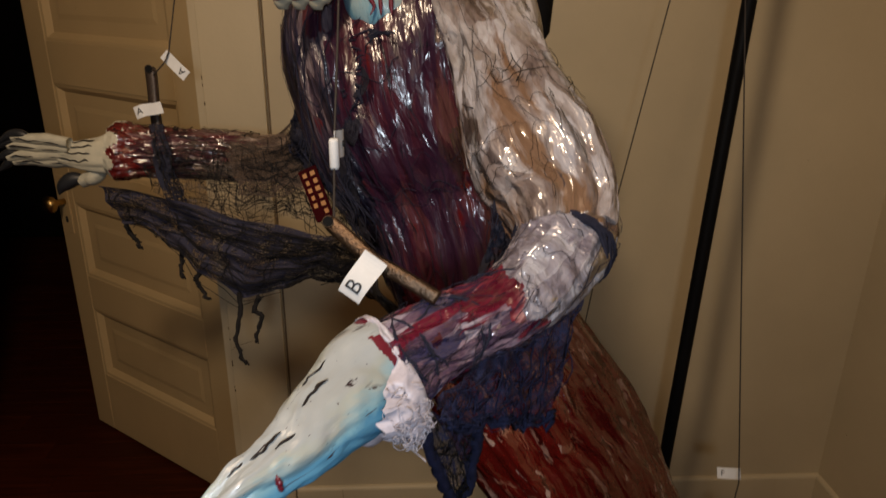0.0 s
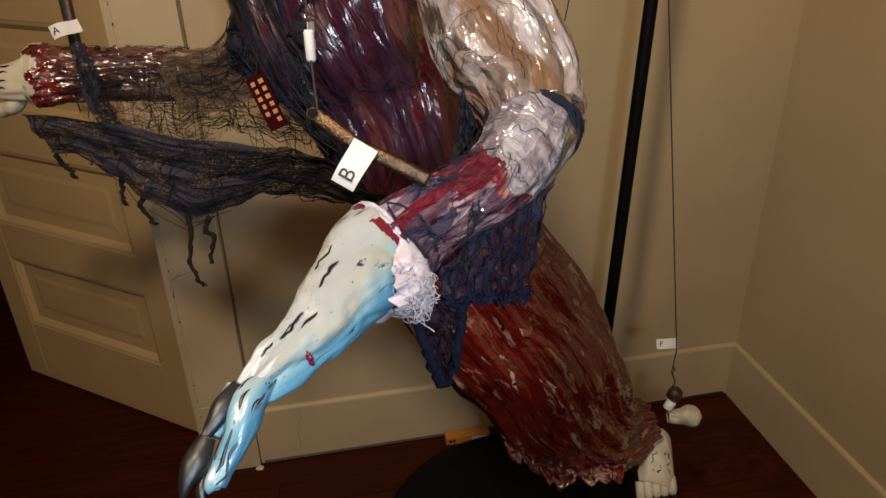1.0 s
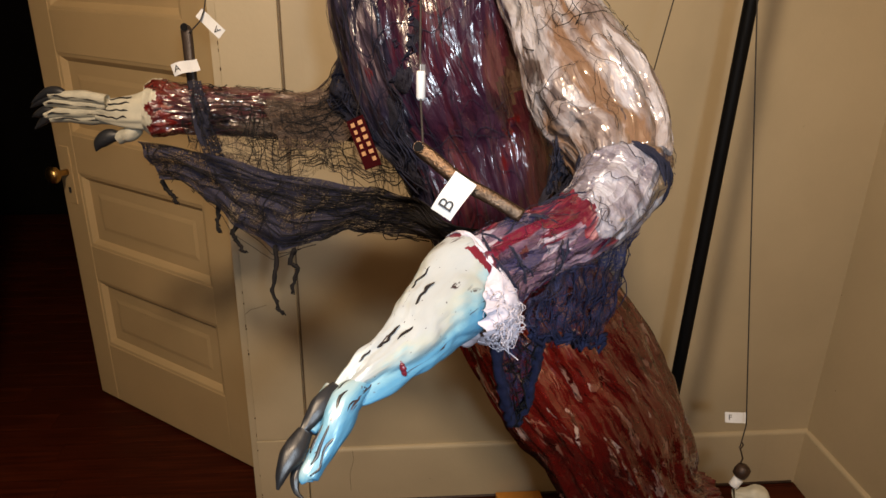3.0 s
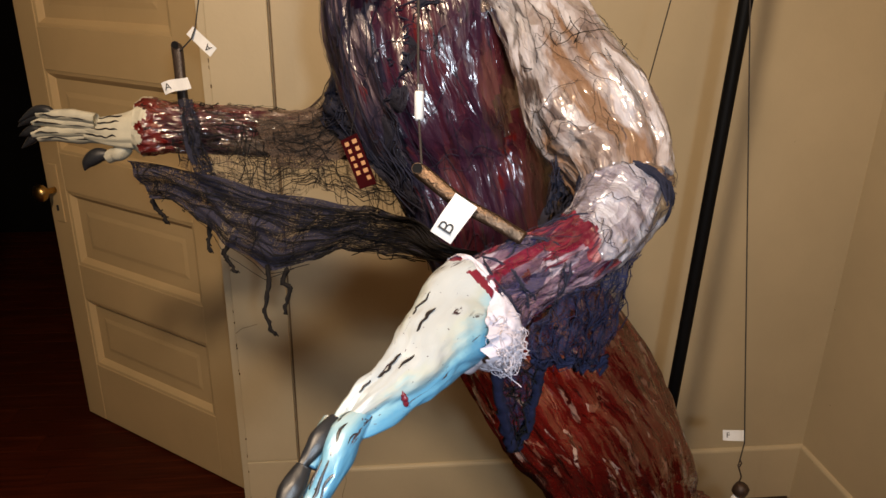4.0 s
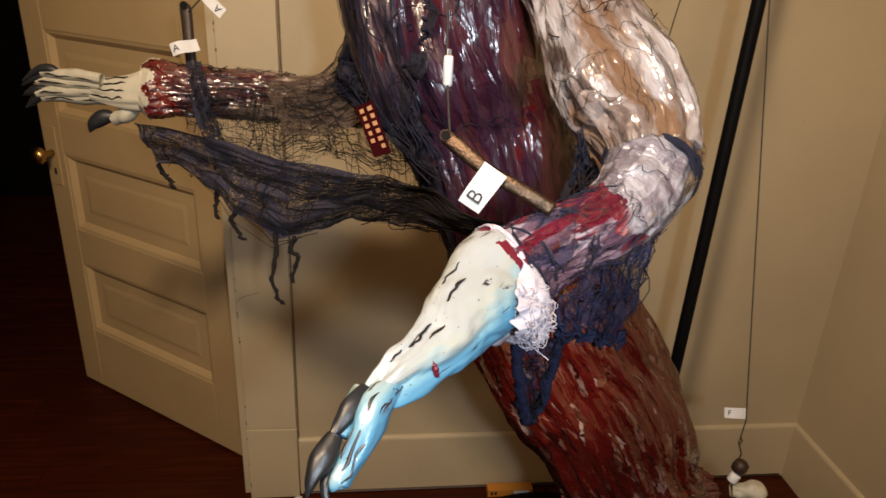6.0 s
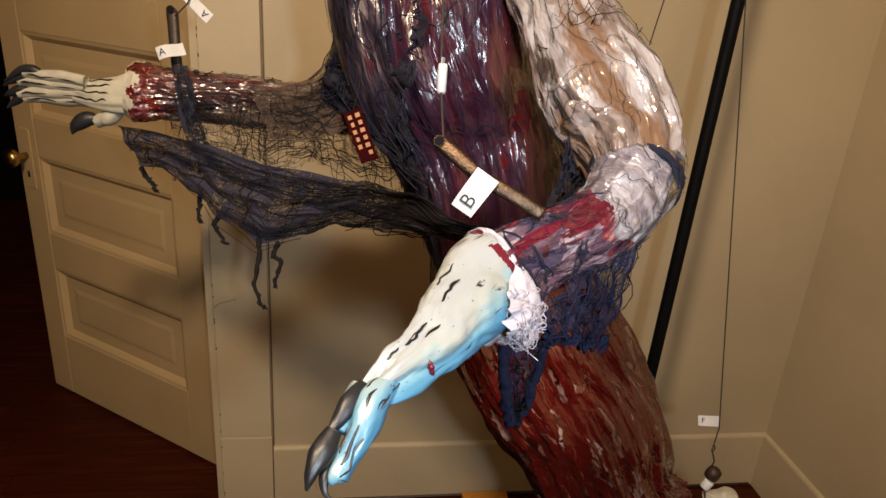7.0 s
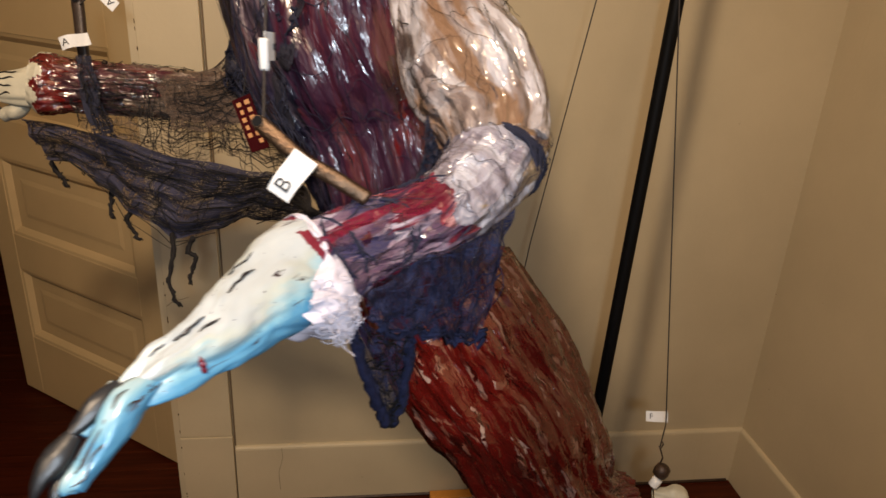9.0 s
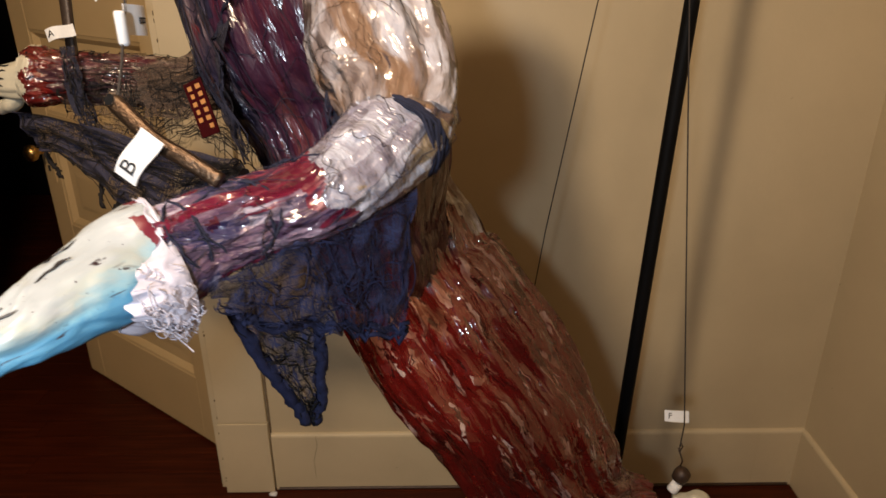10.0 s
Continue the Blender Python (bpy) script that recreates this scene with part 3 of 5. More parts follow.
thread(bm, [(-0.128, WALL - 0.0192, 0.606), (-0.111, WALL - 0.0192, 0.620), (-0.093, WALL - 0.0192, 0.624), (-0.075, WALL - 0.0192, 0.630)], 0.0006, 5)
part("crack", bm, CRACK, bpy.data.objects["door_casing_right"], "hairline crack in the paint")
bm = bmesh.new()
thread(bm, [(0.122, WALL - 0.0112, 0.178), (0.124, WALL - 0.0112, 0.147), (0.112, WALL - 0.0112, 0.099), (0.114, WALL - 0.0112, 0.042)], 0.0005, 5)
part("crack", bm, CRACK, bpy.data.objects["baseboard"], "hairline crack in the paint")
jamb = fixed(new("door_jamb"), "cream painted door jamb lining the opening", "door jamb")
box("side", (-0.15, WALL + 0.0005, 0), (-0.02, WALL + 0.13, 2.06), TRIM, jamb, 0.002)
box("side", (-1.03, WALL + 0.0005, 0), (-0.93, WALL + 0.13, 2.06), TRIM, jamb, 0.002)
box("head", (-0.93, WALL + 0.0005, 2.03), (-0.15, WALL + 0.13, 2.059), TRIM, jamb, 0.002)

# five-panel door, swung into the dark hall about its hinge; local x runs from the hinge to the latch edge
door = fixed(new("door_1"), "old cream five-panel door standing ajar into a dark hall", "door")
door.matrix_world = Matrix.Translation((*HINGE, 0.01)) @ Matrix.Rotation(math.pi - SWING, 4, "Z")
DW, DT, DH = 0.76, 0.035, 2.02
RAILS = [(0.0, 0.214), (0.451, 0.567), (0.804, 0.920), (1.157, 1.273), (1.510, 1.626), (1.863, 2.02)]
for x0, x1 in ((0, 0.110), (DW - 0.093, DW)):
    box("stile", (x0, -DT, 0), (x1, 0, DH), DOORPAINT, door, 0.0025)
for z0, z1 in RAILS:
    box("rail", (0.1105, -DT, z0), (DW - 0.0935, -0.0005, z1), DOORPAINT, door, 0.002)


def door_panel(z0, z1):
    """A sunk panel with a sloped moulding round it and a raised field."""
    bm = bmesh.new()
    x0, x1 = 0.1105, DW - 0.0935
    rings = []
    for inset, y in ((0.0, -0.002), (0.009, -0.004), (0.022, -0.0160), (0.023, -0.0175), (0.058, -0.0175), (0.072, -0.0155)):
        rings.append([bm.verts.new(p) for p in ((x0 + inset, y, z0 + inset), (x1 - inset, y, z0 + inset), (x1 - inset, y, z1 - inset), (x0 + inset, y, z1 - inset))])
    for a, b in zip(rings, rings[1:]):
        for j in range(4):
            bm.faces.new((a[j], a[(j + 1) % 4], b[(j + 1) % 4], b[j]))
    bm.faces.new(rings[-1])
    back = [bm.verts.new((v.co.x, -DT + 0.008, v.co.z)) for v in rings[0]]
    bm.faces.new(back[::-1])
    for j in range(4):
        bm.faces.new((back[j], back[(j + 1) % 4], rings[0][(j + 1) % 4], rings[0][j]))
    bmesh.ops.recalc_face_normals(bm, faces=bm.faces)
    return part("panel", bm, DOORPAINT, door)


for (_, a), (b, _) in zip(RAILS, RAILS[1:]):
    door_panel(a + 0.0003, b - 0.0003)
plate = box("lock_plate", (DW - 0.068, 0.0002, 0.70), (DW - 0.026, 0.0035, 0.88), DOORPAINT, door, 0.0012, "painted-over lock plate")
bm = lathe(bmesh.new(), [(0.010, 0), (0.009, 0.02), (0.011, 0.026), (0.022, 0.034), (0.0265, 0.044), (0.024, 0.055), (0.014, 0.062), (0.004, 0.064)], n=28)
knob = part("knob", bm, BRASS, door, "worn brass knob", True)
knob.matrix_local = Matrix.Translation((DW - 0.045, 0.003, 0.80)) @ Matrix.Rotation(-math.pi / 2, 4, "X")
bm = bmesh.new()
thread(bm, [(DW - 0.045, 0.0045, 0.735), (DW - 0.045, 0.0045, 0.752)], 0.004, 8)
part("keyhole", bm, INK, door, "dark keyhole")
for z in (0.22, 1.05, 1.80):
    bm = bmesh.new()
    thread(bm, [(-0.004, 0.004, z), (-0.004, 0.004, z + 0.09)], 0.006, 10)
    part("hinge", bm, DOORPAINT, door, "painted hinge barrel", True)


# ---- the hanging doll ----
SIGHT = Vector((0.14, 0.92, -0.37))


class Shape:
    """Collects tubes of several skins into one mesh, with uv in metres and a value for how far a face looks down."""

    def __init__(self):
        self.v, self.f, self.m, self.uv, self.under = [], [], [], [], []

    def tube(self, secs, nu, nv, skin, fold=None, shade=0.0, close=(True, True)):
        n, base = len(secs), len(self.v)
        S = np.array(secs, float)
        length, prev = 0.0, None
        for i in range(nv + 1):
            q = i / nv * (n - 1)
            k = min(int(q), n - 2)
            t = q - k
            p0, p1, p2, p3 = S[max(k - 1, 0)], S[k], S[k + 1], S[min(k + 2, n - 1)]
            w = 0.5 * ((2 * p1) + (p2 - p0) * t + (2 * p0 - 5 * p1 + 4 * p2 - p3) * t * t + (3 * p1 - p0 - 3 * p2 + p3) * t ** 3)
            d = 0.5 * ((p2 - p0) + 2 * (2 * p0 - 5 * p1 + 4 * p2 - p3) * t + 3 * (3 * p1 - p0 - 3 * p2 + p3) * t * t)
            c, tan = Vector(w[:3]), Vector(d[:3]).normalized()
            side = tan.cross(SIGHT).normalized()
            deep = side.cross(tan).normalized()
            if prev is not None:
                length += (c - prev).length
            prev = c
            a, b = max(w[3], 0.0004), max(w[4], 0.0004)
            for j in range(nu):
                g = 2 * math.pi * j / nu
                ca, sa = math.cos(g), math.sin(g)
                o = fold(g, length, i / nv) if fold else 0.0
                self.v.append(c + side * ca * (a + o) + deep * sa * (b + o))
                self.uv.append((j / nu * 2 * math.pi * max(x[3] for x in secs), length))
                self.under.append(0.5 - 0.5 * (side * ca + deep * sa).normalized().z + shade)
        for i in range(nv):
            for j in range(nu):
                self.f.append((base + i * nu + j, base + i * nu + (j + 1) % nu, base + (i + 1) * nu + (j + 1) % nu, base + (i + 1) * nu + j))
                self.m.append(skin(j / nu, (i + 0.5) / nv) if callable(skin) else skin)
        for flag, row in ((close[0], 0), (close[1], nv)):
            if flag:
                self.f.append(tuple(base + row * nu + j for j in range(nu)))
                self.m.append(self.m[-1])

    def finish(self, name, mats):
        me = bpy.data.meshes.new(name)
        me.from_pydata(self.v, [], self.f)
        for m in mats:
            me.materials.append(m)
        me.polygons.foreach_set("material_index", self.m)
        me.polygons.foreach_set("use_smooth", [True] * len(self.f))
        layer = me.uv_layers.new(name="UVMap")
        idx = np.zeros(len(me.loops), int)
        me.loops.foreach_get("vertex_index", idx)
        layer.data.foreach_set("uv", np.array(self.uv, np.float32)[idx].ravel())
        at = me.attributes.new("under", "FLOAT", "POINT")
        at.data.foreach_set("value", np.array(self.under, np.float32))
        me.validate()
        me.update()
        return new(name, me)


def crumple(along, around, depth, seed, lumps=0.0):
    """Folds that run along a limb: sharp ridges, plus slow lumps."""
    def fold(g, v, t):
        x, y = math.cos(g) * around, math.sin(g) * around
        a = noise.noise(Vector((x, y, v * along + seed)))
        b = noise.noise(Vector((x * 2.3, y * 2.3, v * along * 2.6 + seed * 3)))
        ridge = 1 - 2.2 * abs(a)
        c = noise.noise(Vector((x * 4.7, y * 4.7, v * along * 6 + seed * 5)))
        return depth * (ridge * 0.8 + b * 0.45 + (0.5 - abs(c)) * 0.45) + lumps * noise.noise(Vector((math.cos(g), math.sin(g), v * 9 + seed)))
    return fold


doll = Shape()
SKINS = [WINE, PALE, WRAP, GORE, SKIRT, SLEEVESKIN, BLOOD, CLAWSKIN, CLAWBLACK, BONE, STROKE, REDSTROKE, LACE, NAVYFILM, TAN, GASH, PLUM, MAUVE, PALEARM]
sWINE, sPALE, sWRAP, sGORE, sSKIRT, sSLEEVE, sBLOOD, sCLAW, sBLACK, sBONE, sSTROKE, sRED, sLACE, sNAVY, sTAN, sGASH, sPLUM, sMAUVE, sPALEARM = range(19)


def torso_skin(u, v):
    """Dark gauze film at the throat and down one flank, tan film by the other shoulder, wine film for the rest."""
    k = 0.5 * noise.noise(Vector((u * 9, v * 5, 2.2))) + 0.3 * noise.noise(Vector((u * 26, v * 13, 7.1)))
    if 0.40 < u < 0.66 + 0.12 * k - 0.16 * max(0, v - 0.3) or (v < 0.30 + 0.08 * k and 0.5 < u < 0.79 + 0.1 * k):
        return sNAVY
    if u > 0.80 + 0.09 * k and v < 0.42 + 0.3 * k:
        return sPALE
    if u > 0.83 + 0.12 * k and v > 0.36 + 0.2 * k:
        return sMAUVE
    return sWINE


def fore_skin(u, v):
    """Tan elbow, shiny bandage film, then a raw gash along the top and bruised film below it."""
    k = noise.noise(Vector((math.cos(u * 6.28) * 1.5, math.sin(u * 6.28) * 1.5, v * 6)))
    if v < 0.13 + 0.03 * k:
        return sTAN
    if v < 0.44 + 0.10 * k:
        return sWRAP
    if v < 0.82 + 0.1 * k and (u < 0.74 + 0.16 * k) and k > -0.28:
        return sGASH
    return sGORE


def arm_skin(u, v):
    k = noise.noise(Vector((math.cos(u * 6.28) * 1.6, math.sin(u * 6.28) * 1.6, v * 7)))
    return sBLOOD if v > 0.88 + 0.16 * k else sPLUM if v > 0.60 + 0.3 * k else sSLEEVE


TORSO_FOLD = crumple(4.2, 4.3, 0.0085, 1.3, 0.010)
doll.tube(TORSO, 170, 180, torso_skin, TORSO_FOLD)
hem = crumple(3.4, 6.0, 0.0110, 7.7, 0.010)
doll.tube(LEG, 150, 190, lambda u, v: sPALE if v < 0.17 + 0.10 * math.sin(u * 31) * math.sin(u * 12 + 1) else sSKIRT, lambda g, v, t: hem(g, v, t) + max(0, t - 0.75) * 0.03 * noise.noise(Vector((math.cos(g) * 3, math.sin(g) * 3, 4.2))))
UPPER_FOLD, FORE_FOLD, ARM_FOLD = crumple(11, 2.4, 0.0045, 3.1, 0.006), crumple(34, 2.2, 0.0026, 5.5, 0.003), crumple(14, 4.0, 0.005, 8.1, 0.007)
doll.tube(UPPER, 110, 110, sPALEARM, UPPER_FOLD)
doll.tube(FORE, 110, 120, fore_skin, FORE_FOLD)
PAW = [(x - 0.5 * (1 - k) * a, y, z + 0.6 * (1 - k) * a, a * k, b * k) for (x, y, z, a, b), k in zip(PAW, (1 - 0.2 * min(1, i / (len(PAW) - 1) * 1.6) for i in range(len(PAW))))]


def paw_skin(u, v):
    """A dark red band painted slantwise round the wrist."""
    k = noise.noise(Vector((u * 22, v * 30, 3.3)))
    band = 0.085 - 0.30 * (u - 0.64)
    if 0.64 + 0.02 * k < u < 0.93 and abs(v - band) < 0.024 + 0.012 * k:
        return sRED
    if 0.47 < u < 0.57 + 0.03 * k and v < 0.075 + 0.03 * k:
        return sRED
    return sCLAW


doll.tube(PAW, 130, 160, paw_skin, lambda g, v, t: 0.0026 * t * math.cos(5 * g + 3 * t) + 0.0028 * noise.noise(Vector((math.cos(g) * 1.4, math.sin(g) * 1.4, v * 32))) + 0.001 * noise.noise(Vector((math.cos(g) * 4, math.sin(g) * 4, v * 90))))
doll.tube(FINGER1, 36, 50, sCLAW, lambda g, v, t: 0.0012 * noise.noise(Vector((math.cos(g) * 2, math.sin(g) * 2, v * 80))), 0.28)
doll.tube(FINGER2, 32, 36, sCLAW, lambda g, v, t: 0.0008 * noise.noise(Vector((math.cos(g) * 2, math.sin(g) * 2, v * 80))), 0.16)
for c in CLAWS:
    doll.tube(c, 26, 30, sBLACK, lambda g, v, t: 0.0004 * noise.noise(Vector((math.cos(g) * 3, math.sin(g) * 3, v * 150))))
doll.tube(ARM, 90, 150, arm_skin, ARM_FOLD)
doll.tube([(x, y, z, a * 0.93, b * 0.93) for x, y, z, a, b in CUFF], 70, 60, lambda u, v: sBONE if v > 0.80 + 0.5 * noise.noise(Vector((math.cos(u * 6.28) * 2.2, math.sin(u * 6.28) * 2.2, 1.7))) else sBLOOD, crumple(26, 4.0, 0.0040, 9.4, 0.005))
doll.tube(PALM, 50, 50, sBONE, lambda g, v, t: 0.003 * noise.noise(Vector((math.cos(g) * 2.4, math.sin(g) * 2.4, v * 20))))
for d, r in zip(DIGITS, (0.0085, 0.0085, 0.009, 0.0085, 0.011)):
    doll.tube([(*p, r * k, r * k) for p, k in zip(d, (0.95, 1.08, 0.92, 0.7))], 20, 30, sBONE, lambda g, v, t: 0.0012 * noise.noise(Vector((math.cos(g) * 2, math.sin(g) * 2, v * 70))))
for d, r in zip(NAILS, (0.0075, 0.007, 0.007, 0.0075, 0.011)):
    doll.tube([(*p, r * k, r * k * 0.8) for p, k in zip(d, (0.55, 1.05, 0.85, 0.08))], 18, 24, sBLACK)


def stroke(a, b, tube_secs, skin, r, wav, seed, g0, g1, lift=1.0):
    """A raised painted stroke on a limb from length a to b of its sections, turning from angle g0 to g1."""
    out = []
    S = np.array(tube_secs, float)
    for i in range(9):
        t = i / 8
        q = (a + (b - a) * t) * (len(S) - 1)
        k = min(int(q), len(S) - 2)
        w = S[k] * (1 - q + k) + S[k + 1] * (q - k)
        tan = Vector(S[k + 1][:3] - S[k][:3]).normalized()
        side = tan.cross(SIGHT).normalized()
        deep = side.cross(tan).normalized()
        g = g0 + (g1 - g0) * t + wav * noise.noise(Vector((seed, t * 4, 0)))
        p = Vector(w[:3]) + side * math.cos(g) * w[3] * lift + deep * math.sin(g) * w[4] * lift
        k2 = (0.5 + 0.9 * abs(noise.noise(Vector((seed * 2, t * 5, 3))))) * (0.35 if i in (0, 8) else 1)
        out.append((*p, r * k2, r * k2 * 0.5))
    doll.tube(out, 8, 24, skin)


# painted strokes on the near paw, the far hand and the foot
for a, b, g0, g1, s, r in ((0.28, 0.42, 4.1, 4.0, 1, 0.0017), (0.36, 0.52, 4.5, 4.3, 2, 0.0017), (0.50, 0.62, 4.0, 3.9, 3, 0.0016), (0.44, 0.56, 4.9, 4.7, 4, 0.0011),
                            (0.62, 0.72, 3.7, 3.8, 5, 0.0012), (0.80, 0.95, 5.0, 5.2, 6, 0.0012), (0.22, 0.3, 3.7, 3.6, 8, 0.0012)):
    stroke(a, b + 0.03, PAW, sSTROKE, r * 0.85, 0.12, s, g0, g1)
stroke(0.60, 0.61, PAW, sRED, 0.0024, 0.1, 7, 4.9, 5.6)
for k in range(3):
    stroke(0.05, 0.6 + 0.1 * k, FINGER1, sSTROKE, 0.0013, 0.4, 80 + k, 3.7 + 0.7 * k, 3.9 + 0.6 * k)
for k in range(4):
    stroke(0.35 + 0.03 * k, 0.98, PALM, sSTROKE, 0.0020, 0.3, 20 + k, 3.9 + 0.42 * k, 3.7 + 0.5 * k, 1.06)
for d in range(4):
    stroke(0.1, 0.9, [(*p, 0.0085, 0.0085) for p in DIGITS[d]], sSTROKE, 0.0016, 0.3, 40 + d, 5.3, 5.0, 1.05)

# bony foot below the skirt's hem, heel knob behind, five toes
FOOT = [(0.806, 1.352, 0.505, 0.018, 0.018), (0.812, 1.345, 0.492, 0.025, 0.022), (0.806, 1.330, 0.476, 0.030, 0.022), (0.796, 1.305, 0.453, 0.034, 0.02), (0.788, 1.290, 0.441, 0.032, 0.014)]
doll.tube(FOOT, 40, 40, sBONE, lambda g, v, t: 0.003 * noise.noise(Vector((math.cos(g) * 2, math.sin(g) * 2, v * 30))))
doll.tube([(0.830, 1.350, 0.545, 0.012, 0.012), (0.848, 1.345, 0.546, 0.014, 0.014), (0.865, 1.340, 0.547, 0.019, 0.018), (0.879, 1.336, 0.545, 0.016, 0.016), (0.886, 1.334, 0.543, 0.005, 0.005)], 28, 30, sBONE, lambda g, v, t: 0.004 * noise.noise(Vector((math.cos(g) * 1.5, math.sin(g) * 1.5, v * 50))))
for k in range(5):
    x = 0.757 + 0.0155 * k
    doll.tube([(x + 0.002, 1.296, 0.450, 0.008, 0.007), (x, 1.285, 0.439, 0.0085, 0.008), (x - 0.001, 1.278, 0.428, 0.0075, 0.007), (x - 0.001, 1.276, 0.422, 0.002, 0.002)], 14, 14, sBONE)
    doll.tube([(x - 0.001, 1.272, 0.429, 0.003, 0.002), (x - 0.001, 1.269, 0.424, 0.004, 0.002), (x - 0.001, 1.269, 0.419, 0.002, 0.001)], 10, 8, sSTROKE)
for k in range(3):
    stroke(0.45, 0.8, FOOT, sSTROKE, 0.0018, 0.6, 60 + k, 4.2 + 0.5 * k, 4.3 + 0.5 * k)

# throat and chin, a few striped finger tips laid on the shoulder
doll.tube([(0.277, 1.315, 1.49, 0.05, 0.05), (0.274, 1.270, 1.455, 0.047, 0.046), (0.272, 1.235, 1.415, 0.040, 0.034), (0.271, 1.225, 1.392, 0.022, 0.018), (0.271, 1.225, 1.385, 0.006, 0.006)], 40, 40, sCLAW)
for k, s in enumerate((-0.006, 0.005, 0.016)):
    stroke(0.25, 0.95, [(0.277 + s, 1.29, 1.49, 0.03, 0.04), (0.272 + s, 1.24, 1.44, 0.03, 0.036), (0.271 + s, 1.222, 1.395, 0.02, 0.026)], sRED, 0.0032, 0.3, 70 + k, 4.6, 4.7)
for k in range(3):
    x = 0.176 + 0.017 * k
    doll.tube([(x + 0.03, 1.225, 1.45, 0.011, 0.011), (x + 0.012, 1.203, 1.440, 0.012, 0.012), (x, 1.197, 1.424, 0.011, 0.011), (x, 1.197, 1.414, 0.004, 0.004)], 18, 20, sBONE)
    for j in range(2):
        doll.tube([(x - 0.009, 1.193, 1.424 + 0.011 * j, 0.002, 0.001), (x, 1.185, 1.426 + 0.011 * j, 0.0025, 0.0015), (x + 0.011, 1.194, 1.432 + 0.011 * j, 0.002, 0.001)], 8, 12, sRED)

figure = tagged(doll.finish("doll", SKINS), "life-like monster puppet in blood-streaked plastic film hanging on cords", "doll")


# ---- cloth, cords and tags on the doll ----
def curve_at(pts, t):
    n = len(pts)
    q = t * (n - 1)
    k = min(int(q), n - 2)
    f = q - k
    p0, p1, p2, p3 = (Vector(pts[max(0, min(n - 1, k + o))]) for o in (-1, 0, 1, 2))
    return 0.5 * ((2 * p1) + (p2 - p0) * f + (2 * p0 - 5 * p1 + 4 * p2 - p3) * f * f + (3 * p1 - p0 - 3 * p2 + p3) * f ** 3)


def sheet_point(top, low, u, v, rumple, seed, ragged=0.0):
    vv = v * (1 + ragged * noise.noise(Vector((u * 14, seed, 0.5))))
    p = curve_at(top, u).lerp(curve_at(low, u), vv)
    o = noise.noise_vector(Vector((u * 9 + seed, v * 5, seed)))
    return p + o * rumple + Vector((0, -1, 0)) * rumple * 0.6 * math.sin(v * 19 + 5 * noise.noise(Vector((u * 5, v, seed))))


def cloth(name, top, low, nu, nv, material, rumple, seed, ragged, parent):
    bm = bmesh.new()
    grid = [[bm.verts.new(sheet_point(top, low, i / nu, j / nv, rumple, seed, ragged)) for j in range(nv + 1)] for i in range(nu + 1)]
    layer = bm.loops.layers.uv.new("UVMap")
    wide = sum((curve_at(top, i / 20) - curve_at(top, (i + 1) / 20)).length for i in range(20))
    tall = sum((curve_at(top, i / 10) - curve_at(low, i / 10)).length for i in range(11)) / 11
    for i in range(nu):
        for j in range(nv):
            f = bm.faces.new((grid[i][j], grid[i + 1][j], grid[i + 1][j + 1], grid[i][j + 1]))
            for loop, (a, b) in zip(f.loops, ((i, j), (i + 1, j), (i + 1, j + 1), (i, j + 1))):
                loop[layer].uv = (a / nu * wide, b / nv * tall)
    return part(name, bm, material, parent, "", True)


def threads(name, top, low, count, material, rumple, seed, parent, r=0.0009, slant=0.25, steps=14, along=0.5, ragged=0.0, spill=0.06, curl=1.0):
    """Loose yarns lying on a sheet, some along it and some down it, a few hanging past its edge."""
    rng = random.Random(seed)
    bm = bmesh.new()
    for k in range(count):
        if rng.random() < along:
            u, v, du, dv = rng.random() * 0.8, rng.random(), rng.uniform(0.15, 0.5), rng.uniform(-slant, slant)
        else:
            u, v, du, dv = rng.random(), rng.random() * 0.4, rng.uniform(-0.08, 0.08), rng.uniform(0.4, 0.9)
        wob, ph = rng.uniform(0.01, 0.05) * curl, rng.random() * 9
        pts = []
        for i in range(steps):
            t = i / (steps - 1)
            a = min(1, max(0, u + du * t + wob * math.sin(ph + t * 8)))
            b = min(1 + spill, max(-0.02, v + dv * t + wob * 2.2 * math.cos(ph * 2 + t * 7)))
            pts.append(sheet_point(top, low, a, b, rumple, 0.0, ragged) + Vector((0, -0.002 - 0.004 * rng.random(), 0)))
        thread(bm, pts, r * rng.uniform(0.5, 1.5), 4)
    return tagged(part(name, bm, material, parent, "", True), kind="stuff")


shawl = tagged(new("gauze_shawl"), "torn black cheesecloth shawl slung between the doll's wrists", "shawl")
cloth("cloth", SHAWL_TOP, SHAWL_LOW, 110, 40, SHAWLCLOTH, 0.006, 0.0, 0.16, shawl)
threads("fringe", SHAWL_TOP, SHAWL_LOW, 150, SOOT, 0.006, 31, shawl, 0.0006, 0.2, 14, 0.75, 0.16, 0.1, 0.6)
for s in STRANDS:
    bm = bmesh.new()
    fine = [curve_at(s, i / 16) + noise.noise_vector(Vector((i * 0.9, len(s), s[0][0] * 40))) * 0.003 for i in range(17)]
    thread(bm, fine, 0.0038, 6, 0.55)
    thread(bm, [p + Vector((0.004 * math.sin(i * 1.3), 0, 0.002 * math.cos(i * 2.1))) for i, p in enumerate(fine)], 0.0018, 5, 0.6)
    part("hanging_strand", bm, SOOT, shawl, "", True)

